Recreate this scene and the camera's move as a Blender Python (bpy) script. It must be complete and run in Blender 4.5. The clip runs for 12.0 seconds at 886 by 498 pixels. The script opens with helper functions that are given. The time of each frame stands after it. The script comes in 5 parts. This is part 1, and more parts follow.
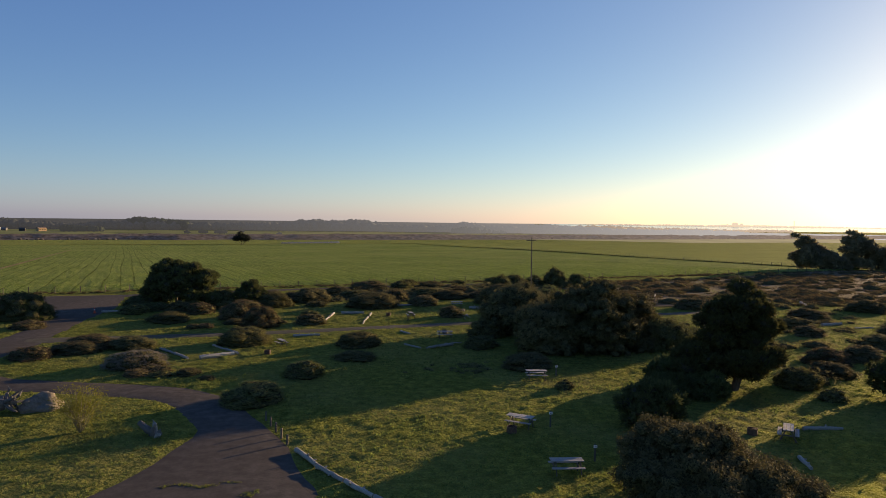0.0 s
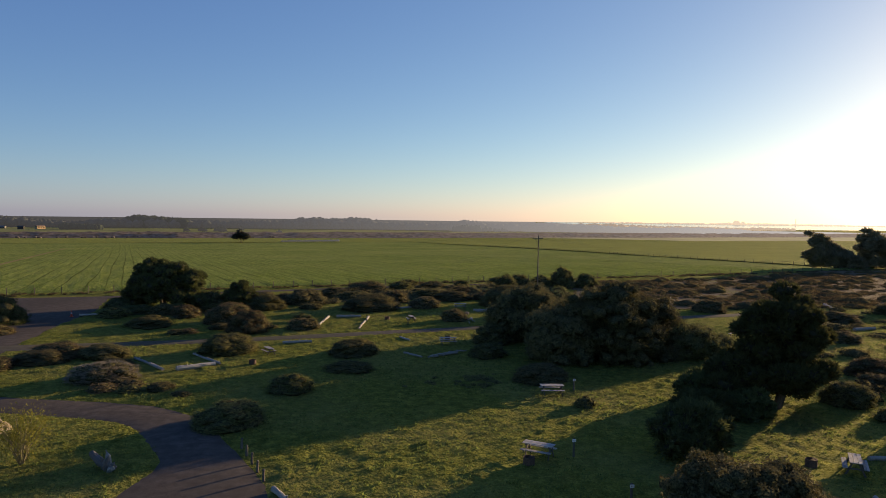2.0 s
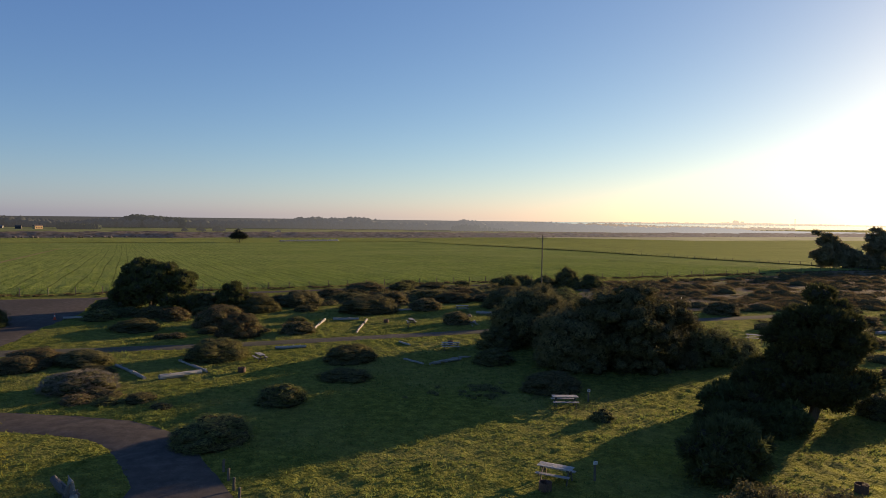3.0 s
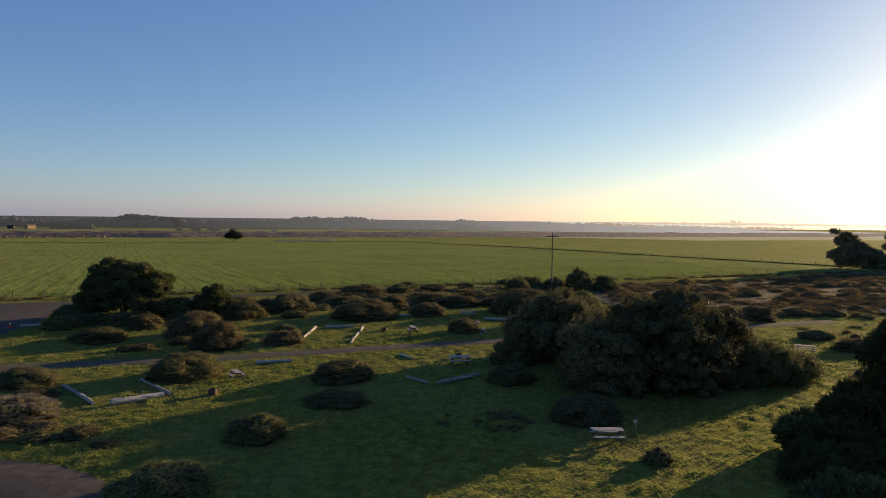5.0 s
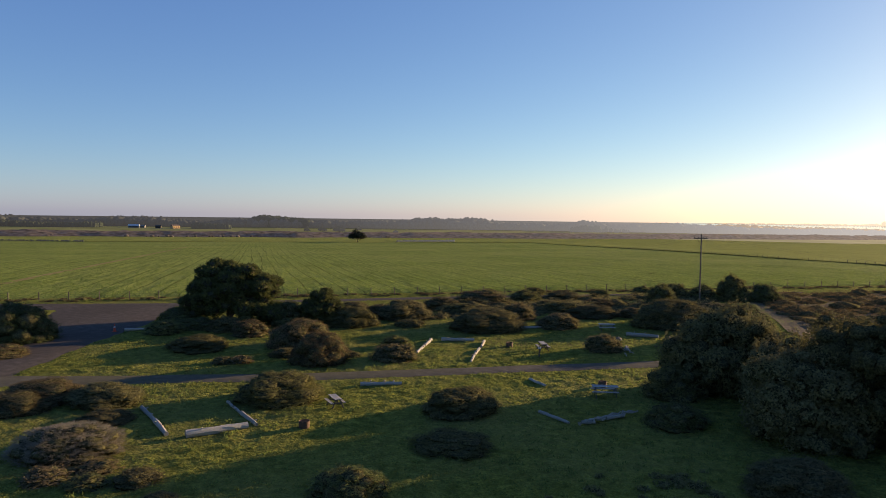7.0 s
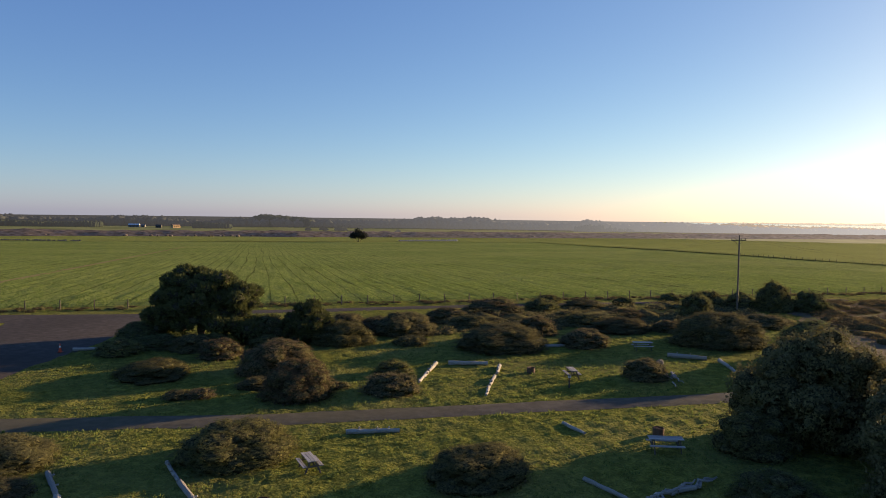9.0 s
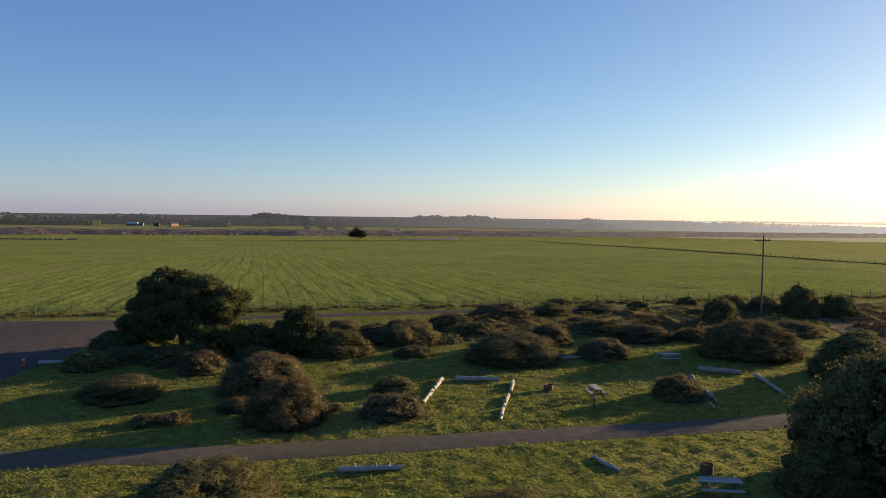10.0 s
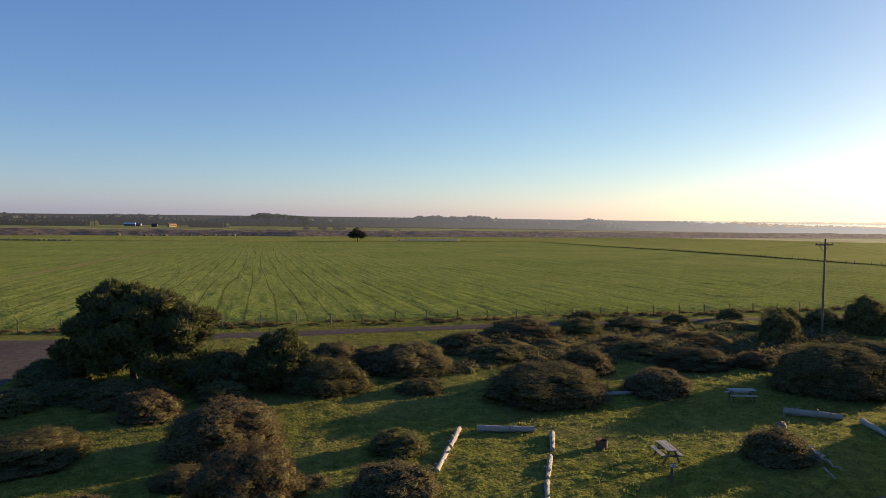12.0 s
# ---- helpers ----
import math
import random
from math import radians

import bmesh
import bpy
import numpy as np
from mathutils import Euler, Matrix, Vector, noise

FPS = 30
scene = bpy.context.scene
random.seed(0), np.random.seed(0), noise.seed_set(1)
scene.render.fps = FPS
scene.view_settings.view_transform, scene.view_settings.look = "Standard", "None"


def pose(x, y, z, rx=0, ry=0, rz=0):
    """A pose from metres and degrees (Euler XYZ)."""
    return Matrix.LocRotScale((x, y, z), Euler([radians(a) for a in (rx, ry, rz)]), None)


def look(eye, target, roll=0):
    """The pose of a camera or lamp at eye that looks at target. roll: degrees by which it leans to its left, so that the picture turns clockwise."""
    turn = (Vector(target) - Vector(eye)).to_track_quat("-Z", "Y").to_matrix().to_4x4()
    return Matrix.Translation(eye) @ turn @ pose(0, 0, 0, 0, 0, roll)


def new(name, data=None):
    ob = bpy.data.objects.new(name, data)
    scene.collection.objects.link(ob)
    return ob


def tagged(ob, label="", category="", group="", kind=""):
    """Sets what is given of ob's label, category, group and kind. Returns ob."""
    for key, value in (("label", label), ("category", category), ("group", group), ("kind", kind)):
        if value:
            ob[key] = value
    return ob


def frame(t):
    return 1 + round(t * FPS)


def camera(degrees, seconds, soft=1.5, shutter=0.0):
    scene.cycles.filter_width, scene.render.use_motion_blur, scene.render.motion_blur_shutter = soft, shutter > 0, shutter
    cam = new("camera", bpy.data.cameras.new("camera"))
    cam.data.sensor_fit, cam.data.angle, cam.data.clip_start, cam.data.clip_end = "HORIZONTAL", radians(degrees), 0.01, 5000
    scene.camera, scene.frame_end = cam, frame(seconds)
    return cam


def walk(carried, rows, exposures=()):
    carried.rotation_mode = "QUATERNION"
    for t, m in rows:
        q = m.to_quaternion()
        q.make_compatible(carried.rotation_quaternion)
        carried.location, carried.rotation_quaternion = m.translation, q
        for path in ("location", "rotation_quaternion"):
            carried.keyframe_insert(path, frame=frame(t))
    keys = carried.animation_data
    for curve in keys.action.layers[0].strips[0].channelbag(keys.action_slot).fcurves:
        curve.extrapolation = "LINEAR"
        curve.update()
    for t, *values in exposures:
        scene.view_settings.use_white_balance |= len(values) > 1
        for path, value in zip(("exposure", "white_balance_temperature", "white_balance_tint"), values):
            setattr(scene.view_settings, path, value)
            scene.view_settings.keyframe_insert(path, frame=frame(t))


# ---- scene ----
# The flight: seconds, x, y, z, yaw, pitch, roll.
cam = camera(64.1, 12.0, soft=0.75)
ROWS = [
    (0, 0.123, 2.187, 13.843, -0.57, -2.51, -0.74),
    (0.5, 0.135, 3.623, 13.786, -0.53, -2.50, -0.74),
    (1, 0.108, 5.250, 13.747, -0.49, -2.60, -0.74),
    (1.5, 0.044, 7.049, 13.699, -0.48, -2.64, -0.74),
    (2, -0.055, 9.000, 13.630, -0.51, -2.66, -0.74),
    (2.5, -0.183, 11.086, 13.534, -0.55, -2.67, -0.74),
    (3, -0.337, 13.288, 13.414, -0.58, -2.68, -0.74),
    (4, -0.712, 17.982, 13.125, -0.71, -2.68, -0.74),
    (5, -1.172, 22.981, 12.834, -0.84, -2.68, -0.74),
    (5.5, -1.441, 25.572, 12.708, -0.86, -2.63, -0.74),
    (5.6, -1.499, 26.097, 12.686, -0.72, -2.64, -0.74),
    (5.7, -1.558, 26.624, 12.664, -0.12, -2.64, -0.74),
    (5.8, -1.618, 27.153, 12.643, 0.97, -2.65, -0.74),
    (5.9, -1.681, 27.684, 12.624, 2.77, -2.66, -0.74),
    (6, -1.744, 28.218, 12.605, 5.02, -2.66, -0.74),
    (6.1, -1.810, 28.753, 12.587, 6.57, -2.67, -0.74),
    (6.2, -1.877, 29.290, 12.570, 7.71, -2.68, -0.74),
    (6.3, -1.945, 29.830, 12.554, 8.31, -2.68, -0.74),
    (6.4, -2.016, 30.371, 12.540, 8.66, -2.69, -0.74),
    (6.5, -2.089, 30.914, 12.526, 8.81, -2.70, -0.74),
    (7, -2.482, 33.660, 12.471, 8.84, -2.72, -0.74),
    (8, -3.449, 39.298, 12.425, 8.93, -2.75, -0.74),
    (9, -4.685, 45.122, 12.422, 9.03, -2.78, -0.74),
    (9.5, -5.401, 48.096, 12.419, 9.01, -2.83, -0.74),
    (10, -6.166, 51.102, 12.408, 8.98, -2.90, -0.74),
    (10.5, -6.957, 54.126, 12.387, 8.94, -2.93, -0.74),
    (11, -7.739, 57.149, 12.361, 8.86, -2.92, -0.74),
    (11.5, -8.461, 60.144, 12.341, 8.85, -2.90, -0.74),
    (12, -9.057, 63.074, 12.351, 8.99, -2.87, -0.74),
]
walk(cam, [(t, pose(x, y, z, 90 + pitch, roll, yaw)) for t, x, y, z, yaw, pitch, roll in ROWS], [(0, 1.12, 8350, 19), (5.5, 1.12, 8350, 19), (6.5, 1.36, 8350, 19), (12, 1.36, 8350, 19)])
# ---- end camera ----

rng = np.random.default_rng(7)

# ---- light: low evening sun ahead and to the right, clear sky ----
SUN_AZ, SUN_EL = 48.5, 8.0
world = bpy.data.worlds.new("evening_sky")
scene.world = world
world.use_nodes = True
wn, wl = world.node_tree.nodes, world.node_tree.links
sky = wn.new("ShaderNodeTexSky")
sky.sky_type = 'NISHITA'
sky.sun_disc = False
sky.sun_elevation = radians(SUN_EL)
sky.sun_rotation = radians(SUN_AZ)
sky.altitude = 20
sky.air_density = 0.72
sky.dust_density = 0.43
sky.ozone_density = 4.6
# the sky texture scatters light once only: warm sea haze tints it, and the blue of repeated scattering is added evenly
warm = wn.new("ShaderNodeMix")
warm.data_type, warm.blend_type = 'RGBA', 'MULTIPLY'
warm.inputs[0].default_value = 1.0
warm.inputs[7].default_value = (1.22, 0.98, 0.6, 1)
wl.new(sky.outputs[0], warm.inputs[6])
blue = wn.new("ShaderNodeMix")
blue.data_type, blue.blend_type = 'RGBA', 'ADD'
blue.inputs[0].default_value = 1.0
blue.inputs[7].default_value = (0.0, 0.2, 1.5, 1)
wl.new(warm.outputs[2], blue.inputs[6])
wl.new(blue.outputs[2], wn["Background"].inputs[0])
wn["Background"].inputs[1].default_value = 0.087
sun = new("sun", bpy.data.lights.new("sun", "SUN"))
sun.data.energy = 4.3
sun.data.angle = radians(0.6)
sun.data.color = (1.0, 0.81, 0.53)
SUN_WAY = Vector((math.sin(radians(SUN_AZ)) * math.cos(radians(SUN_EL)), math.cos(radians(SUN_AZ)) * math.cos(radians(SUN_EL)), math.sin(radians(SUN_EL))))
sun.matrix_world = look((200, 200, 60), Vector((200, 200, 60)) - SUN_WAY)


# ---- materials ----
def material(name, rough=0.9, spec=0.2):
    m = bpy.data.materials.new(name)
    m.use_nodes = True
    b = m.node_tree.nodes["Principled BSDF"]
    b.inputs["Roughness"].default_value = rough
    b.inputs["Specular IOR Level"].default_value = spec
    return m, m.node_tree.nodes, m.node_tree.links, b


def ramp(nodes, stops):
    r = nodes.new("ShaderNodeValToRGB")
    r.color_ramp.elements[0].position, r.color_ramp.elements[0].color = stops[0][0], (*stops[0][1], 1)
    r.color_ramp.elements[1].position, r.color_ramp.elements[1].color = stops[-1][0], (*stops[-1][1], 1)
    for p, c in stops[1:-1]:
        e = r.color_ramp.elements.new(p)
        e.color = (*c, 1)
    return r


def noise_node(nodes, links, scale, detail=4.0, rough=0.6, vector=None):
    n = nodes.new("ShaderNodeTexNoise")
    n.inputs["Scale"].default_value = scale
    n.inputs["Detail"].default_value = detail
    n.inputs["Roughness"].default_value = rough
    if vector is None:
        g = nodes.new("ShaderNodeNewGeometry")
        vector = g.outputs["Position"]
    links.new(vector, n.inputs["Vector"])
    return n


def mixed(nodes, links, fac, a, b, blend='MIX'):
    m = nodes.new("ShaderNodeMix")
    m.data_type, m.blend_type = 'RGBA', blend
    for socket, value in ((m.inputs[0], fac), (m.inputs[6], a), (m.inputs[7], b)):
        if isinstance(value, (int, float)):
            socket.default_value = value
        elif isinstance(value, tuple):
            socket.default_value = (*value, 1)
        else:
            links.new(value, socket)
    return m.outputs[2]


def bumped(nodes, links, b, height, strength=0.5, distance=0.05):
    k = nodes.new("ShaderNodeBump")
    k.inputs["Strength"].default_value = strength
    k.inputs["Distance"].default_value = distance
    links.new(height, k.inputs["Height"])
    links.new(k.outputs[0], b.inputs["Normal"])


def grass_sheen(n, l, b, amount):
    """Grass passes on low light that comes towards the eye, in its own yellow-green."""
    gl = n.new("ShaderNodeBsdfGlossy")
    gl.inputs["Color"].default_value = (0.42, 0.44, 0.045, 1)
    gl.inputs["Roughness"].default_value = 0.62
    x = n.new("ShaderNodeMixShader")
    x.inputs[0].default_value = amount
    l.new(b.outputs[0], x.inputs[1])
    l.new(gl.outputs[0], x.inputs[2])
    l.new(x.outputs[0], n["Material Output"].inputs[0])


def ground_mat(name, stops, patch, fine=9.0, strength=1.0, distance=0.12, tuft=0.0, sheen=None):
    """Turf or scrub: fine grain, metre-size tussocks and broad patches."""
    m, n, l, b = material(name, 0.95, 0.025)
    if sheen:
        grass_sheen(n, l, b, sheen)
    a = noise_node(n, l, fine, 5, 0.7)
    c = noise_node(n, l, 1.3, 4, 0.6)
    d = noise_node(n, l, 0.09, 3, 0.55)
    add = n.new("ShaderNodeMath")
    add.operation = 'MULTIPLY_ADD'
    add.inputs[1].default_value = 0.5
    l.new(a.outputs[0], add.inputs[0])
    half = n.new("ShaderNodeMath")
    half.operation = 'MULTIPLY'
    half.inputs[1].default_value = 0.5
    l.new(c.outputs[0], half.inputs[0])
    l.new(half.outputs[0], add.inputs[2])
    r = ramp(n, stops)
    l.new(add.outputs[0], r.inputs[0])
    pr = ramp(n, [(0.42, (0, 0, 0)), (0.62, (1, 1, 1))])
    l.new(d.outputs[0], pr.inputs[0])
    col = mixed(n, l, pr.outputs[0], r.outputs[0], mixed(n, l, 0.45, r.outputs[0], patch))
    l.new(col, b.inputs["Base Color"])
    lump = noise_node(n, l, 3.6, 3, 0.55)
    total = n.new("ShaderNodeMath")
    total.operation = 'MULTIPLY_ADD'
    total.inputs[1].default_value = tuft
    l.new(lump.outputs[0], total.inputs[0])
    l.new(add.outputs[0], total.inputs[2])
    bumped(n, l, b, total.outputs[0], strength, distance)
    return m


def leaf_mat(name, dark, light, glow=0.35):
    """Foliage: each leaf its own shade, part of the light passing through."""
    m, n, l, b = material(name, 0.8, 0.05)
    g = n.new("ShaderNodeNewGeometry")
    o = n.new("ShaderNodeObjectInfo")
    r = ramp(n, [(0.0, dark), (1.0, light)])
    l.new(g.outputs["Random Per Island"], r.inputs[0])
    h = n.new("ShaderNodeHueSaturation")
    s = n.new("ShaderNodeMapRange")
    s.inputs["To Min"].default_value, s.inputs["To Max"].default_value = 0.75, 1.3
    l.new(o.outputs["Random"], s.inputs[0])
    l.new(s.outputs[0], h.inputs["Value"])
    q = n.new("ShaderNodeMath")
    q.operation = 'MULTIPLY'
    q.inputs[1].default_value = 7.3
    l.new(o.outputs["Random"], q.inputs[0])
    q2 = n.new("ShaderNodeMath")
    q2.operation = 'FRACT'
    l.new(q.outputs[0], q2.inputs[0])
    hue = n.new("ShaderNodeMapRange")
    hue.inputs["To Min"].default_value, hue.inputs["To Max"].default_value = 0.485, 0.545
    l.new(q2.outputs[0], hue.inputs[0])
    l.new(hue.outputs[0], h.inputs["Hue"])
    big = noise_node(n, l, 0.9, 2, 0.5)
    l.new(mixed(n, l, big.outputs[0], r.outputs[0], tuple(0.75 * v + 0.25 * w for v, w in zip(dark, light))), h.inputs["Color"])
    l.new(h.outputs[0], b.inputs["Base Color"])
    if glow:
        t = n.new("ShaderNodeBsdfTranslucent")
        l.new(h.outputs[0], t.inputs[0])
        x = n.new("ShaderNodeMixShader")
        x.inputs[0].default_value = glow
        l.new(b.outputs[0], x.inputs[1])
        l.new(t.outputs[0], x.inputs[2])
        l.new(x.outputs[0], n["Material Output"].inputs[0])
    return m


def grain_mat(name, dark, light, scale=6.0, stretch=(1, 1, 1), rough=0.85, strength=0.4, distance=0.02, spec=0.2):
    """Weathered wood, metal or stone: grain in the object's own space."""
    m, n, l, b = material(name, rough, spec)
    tc = n.new("ShaderNodeTexCoord")
    mp = n.new("ShaderNodeMapping")
    mp.inputs["Scale"].default_value = stretch
    l.new(tc.outputs["Object"], mp.inputs[0])
    a = noise_node(n, l, scale, 6, 0.65, mp.outputs[0])
    c = noise_node(n, l, 0.9, 3, 0.6, tc.outputs["Object"])
    r = ramp(n, [(0.3, dark), (0.7, light)])
    l.new(a.outputs[0], r.inputs[0])
    o = n.new("ShaderNodeObjectInfo")
    h = n.new("ShaderNodeHueSaturation")
    s = n.new("ShaderNodeMapRange")
    s.inputs["To Min"].default_value, s.inputs["To Max"].default_value = 0.8, 1.2
    l.new(o.outputs["Random"], s.inputs[0])
    l.new(s.outputs[0], h.inputs["Value"])
    l.new(mixed(n, l, c.outputs[0], r.outputs[0], tuple(0.6 * v for v in light)), h.inputs["Color"])
    l.new(h.outputs[0], b.inputs["Base Color"])
    bumped(n, l, b, a.outputs[0], strength, distance)
    return m


TURF = ground_mat("turf", [(0.38, (0.03, 0.035, 0.015)), (0.5, (0.122, 0.132, 0.039)), (0.61, (0.26, 0.262, 0.066))], (0.21, 0.187, 0.09), 7.0, 1.0, 0.34, 3.6, 0.15)
BLADES = leaf_mat("grass_blades", (0.075, 0.088, 0.03), (0.28, 0.295, 0.08), 0.5)
FIELD_BLADES = leaf_mat("pasture_blades", (0.095, 0.13, 0.034), (0.275, 0.325, 0.085), 0.5)
HEATH_EARTH = ground_mat("heath_earth", [(0.3, (0.07, 0.054, 0.037)), (0.5, (0.13, 0.1, 0.068)), (0.7, (0.2, 0.158, 0.1))], (0.12, 0.11, 0.055), 5.0)
BRUSH = leaf_mat("coyote_brush_leaves", (0.08, 0.08, 0.034), (0.225, 0.208, 0.077), 0.33)
THICKET = leaf_mat("thicket_leaves", (0.078, 0.07, 0.034), (0.165, 0.145, 0.066), 0.22)
BROWN_BRUSH = leaf_mat("brown_brush_leaves", (0.076, 0.061, 0.034), (0.235, 0.19, 0.098), 0.36)
DEAD_BRUSH = leaf_mat("dead_brush_twigs", (0.16, 0.125, 0.102), (0.4, 0.32, 0.255), 0.2)
PINE = leaf_mat("pine_needles", (0.055, 0.062, 0.026), (0.14, 0.145, 0.056), 0.25)
CYPRESS = leaf_mat("cypress_leaves", (0.16, 0.13, 0.095), (0.33, 0.27, 0.185), 0.4)
FAR_NEEDLES = leaf_mat("far_cypress_leaves", (0.022, 0.026, 0.018), (0.06, 0.062, 0.04), 0.1)
YELLOW_LEAF = leaf_mat("yellow_leaves", (0.16, 0.15, 0.03), (0.36, 0.34, 0.08))
# Darker copy of the needle green: shade deep in the boughs, painted in.
NEEDLE_SHADE = grain_mat("shaded_needles", (0.028, 0.028, 0.016), (0.065, 0.062, 0.034), 6, (1, 1, 1))
PALE_TWIG = grain_mat("pale_olive_twigs", (0.13, 0.115, 0.06), (0.33, 0.29, 0.17), 9, (1, 1, 0.3))
# Leafy core colour, painted darker than the leaves for the shade among them.
SHADED_TWIGS, tn, tl, tb = material("shaded_leafy_inside", 1.0, 0.0)
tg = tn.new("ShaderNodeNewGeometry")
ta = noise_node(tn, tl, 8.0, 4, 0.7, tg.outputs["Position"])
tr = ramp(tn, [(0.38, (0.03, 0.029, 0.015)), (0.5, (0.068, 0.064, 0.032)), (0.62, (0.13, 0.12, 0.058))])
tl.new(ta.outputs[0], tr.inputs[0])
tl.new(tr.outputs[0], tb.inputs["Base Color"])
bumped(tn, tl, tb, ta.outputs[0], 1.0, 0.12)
BARK = grain_mat("bark", (0.05, 0.04, 0.03), (0.16, 0.13, 0.1), 7, (1, 1, 0.25))
LOG_WOOD = grain_mat("weathered_log_wood", (0.12, 0.111, 0.094), (0.46, 0.432, 0.37), 9, (6, 6, 0.5))
DRIFT = grain_mat("grey_driftwood", (0.05, 0.045, 0.04), (0.2, 0.185, 0.165), 9, (3, 3, 3))
PLANK = grain_mat("weathered_planks", (0.2, 0.188, 0.168), (0.47, 0.445, 0.4), 8, (0.7, 9, 9))
POST_WOOD = grain_mat("post_wood", (0.06, 0.05, 0.04), (0.17, 0.145, 0.115), 8, (6, 6, 0.6))
RUST = grain_mat("rusted_steel", (0.05, 0.03, 0.022), (0.16, 0.09, 0.06), 12, (1, 1, 1), 0.7, 0.3, 0.01)
SIGN_WHITE = grain_mat("white_sign_paint", (0.6, 0.6, 0.58), (0.8, 0.8, 0.78), 10, (1, 1, 1), 0.6, 0.1, 0.003)
CONE_RED = grain_mat("orange_plastic", (0.6, 0.06, 0.03), (0.75, 0.1, 0.05), 10, (1, 1, 1), 0.5, 0.1, 0.003)
WIRE = grain_mat("fence_wire", (0.05, 0.048, 0.045), (0.1, 0.098, 0.095), 20, (1, 1, 1), 0.9, 0.0, 0.001, 0.05)


# ---- mesh helpers ----
def np_mesh(name, verts, faces, mat, smooth=False):
    me = bpy.data.meshes.new(name)
    verts, faces = np.asarray(verts, np.float32), np.asarray(faces, np.int32)
    me.vertices.add(len(verts))
    me.vertices.foreach_set("co", verts.ravel())
    k = faces.shape[1]
    me.loops.add(faces.size)
    me.loops.foreach_set("vertex_index", faces.ravel())
    me.polygons.add(len(faces))
    me.polygons.foreach_set("loop_start", np.arange(0, faces.size, k, dtype=np.int32))
    me.polygons.foreach_set("loop_total", np.full(len(faces), k, np.int32))
    me.polygons.foreach_set("use_smooth", np.full(len(faces), smooth))
    me.update(calc_edges=True)
    me.materials.append(mat)
    return me


def bm_mesh(name, bm, mat, smooth=False):
    me = bpy.data.meshes.new(name)
    bmesh.ops.recalc_face_normals(bm, faces=bm.faces)
    for f in bm.faces:
        f.smooth = smooth
    bm.to_mesh(me)
    bm.free()
    me.materials.append(mat)
    return me


def part(name, bm, mat, parent, label="", at=None, smooth=False):
    """One mesh under a thing; bm may be a bmesh or a finished mesh."""
    me = bm if isinstance(bm, bpy.types.Mesh) else bm_mesh(name, bm, mat, smooth)
    ob = new(name, me)
    ob.parent = parent
    if at is not None:
        ob.matrix_basis = at
    return tagged(ob, label)


def add_box(bm, size, m, bevel=0.0):
    r = bmesh.ops.create_cube(bm, size=1.0, matrix=m @ Matrix.Diagonal((*size, 1)))
    if bevel:
        edges = list({e for v in r["verts"] for e in v.link_edges})
        bmesh.ops.bevel(bm, geom=edges, offset=bevel, segments=1, affect='EDGES')
    return bm


def box(size, m=Matrix(), bevel=0.0):
    return add_box(bmesh.new(), size, m, bevel)


def tube(points, radii, sides=7, rough=0.0, closed=True, r=None):
    """Vertices and quads of a bent, tapering round bar."""
    points = [Vector(p) for p in points]
    vs, fs = [], []
    for i, p in enumerate(points):
        d = (points[min(i + 1, len(points) - 1)] - points[max(i - 1, 0)]).normalized()
        a = d.orthogonal().normalized()
        b = d.cross(a)
        for k in range(sides):
            w = 2 * math.pi * k / sides
            q = radii[i] * (1 + rough * ((r or rng).random() - 0.5))
            vs.append(p + a * math.cos(w) * q + b * math.sin(w) * q)
    for i in range(len(points) - 1):
        for k in range(sides):
            k2 = (k + 1) % sides
            fs.append((i * sides + k, i * sides + k2, (i + 1) * sides + k2, (i + 1) * sides + k))
    return vs, fs


def tube_bm(points, radii, sides=7, rough=0.0, bm=None):
    bm = bm or bmesh.new()
    vs, fs = tube(points, radii, sides, rough)
    vv = [bm.verts.new(v) for v in vs]
    for f in fs:
        bm.faces.new([vv[i] for i in f])
    bm.faces.new(vv[:sides])
    bm.faces.new(vv[-sides:])
    return bm


def smooth_line(points, step=1.5):
    """A Catmull-Rom line through the plan's points."""
    p = [Vector((*q, 0)) if len(q) == 2 else Vector(q) for q in points]
    p = [2 * p[0] - p[1]] + p + [2 * p[-1] - p[-2]]
    out = []
    for i in range(1, len(p) - 2):
        n = max(1, int((p[i + 1] - p[i]).length / step))
        for k in range(n):
            t = k / n
            out.append(0.5 * (2 * p[i] + (p[i + 1] - p[i - 1]) * t + (2 * p[i - 1] - 5 * p[i] + 4 * p[i + 1] - p[i + 2]) * t * t + (3 * p[i] - p[i - 1] - 3 * p[i + 1] + p[i + 2]) * t ** 3))
    return out + [p[-2]]


# ---- foliage ----
ICO = bmesh.new()
bmesh.ops.create_icosphere(ICO, subdivisions=2, radius=1)
ICO_V = np.array([v.co[:] for v in ICO.verts])
ICO_F = np.array([[v.index for v in f.verts] for f in ICO.faces])
ICO.free()
ICO = bmesh.new()
bmesh.ops.create_icosphere(ICO, subdivisions=1, radius=1)
LOW_V = np.array([v.co[:] for v in ICO.verts])
LOW_F = np.array([[v.index for v in f.verts] for f in ICO.faces])
ICO.free()


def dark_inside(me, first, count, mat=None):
    """Dense twigs inside foliage get their own material, by default darkened for inner shade."""
    me.materials.append(mat or SHADED_TWIGS)
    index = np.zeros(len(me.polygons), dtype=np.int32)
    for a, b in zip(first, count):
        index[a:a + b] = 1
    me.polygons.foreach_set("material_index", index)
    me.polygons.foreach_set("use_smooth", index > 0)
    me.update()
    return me


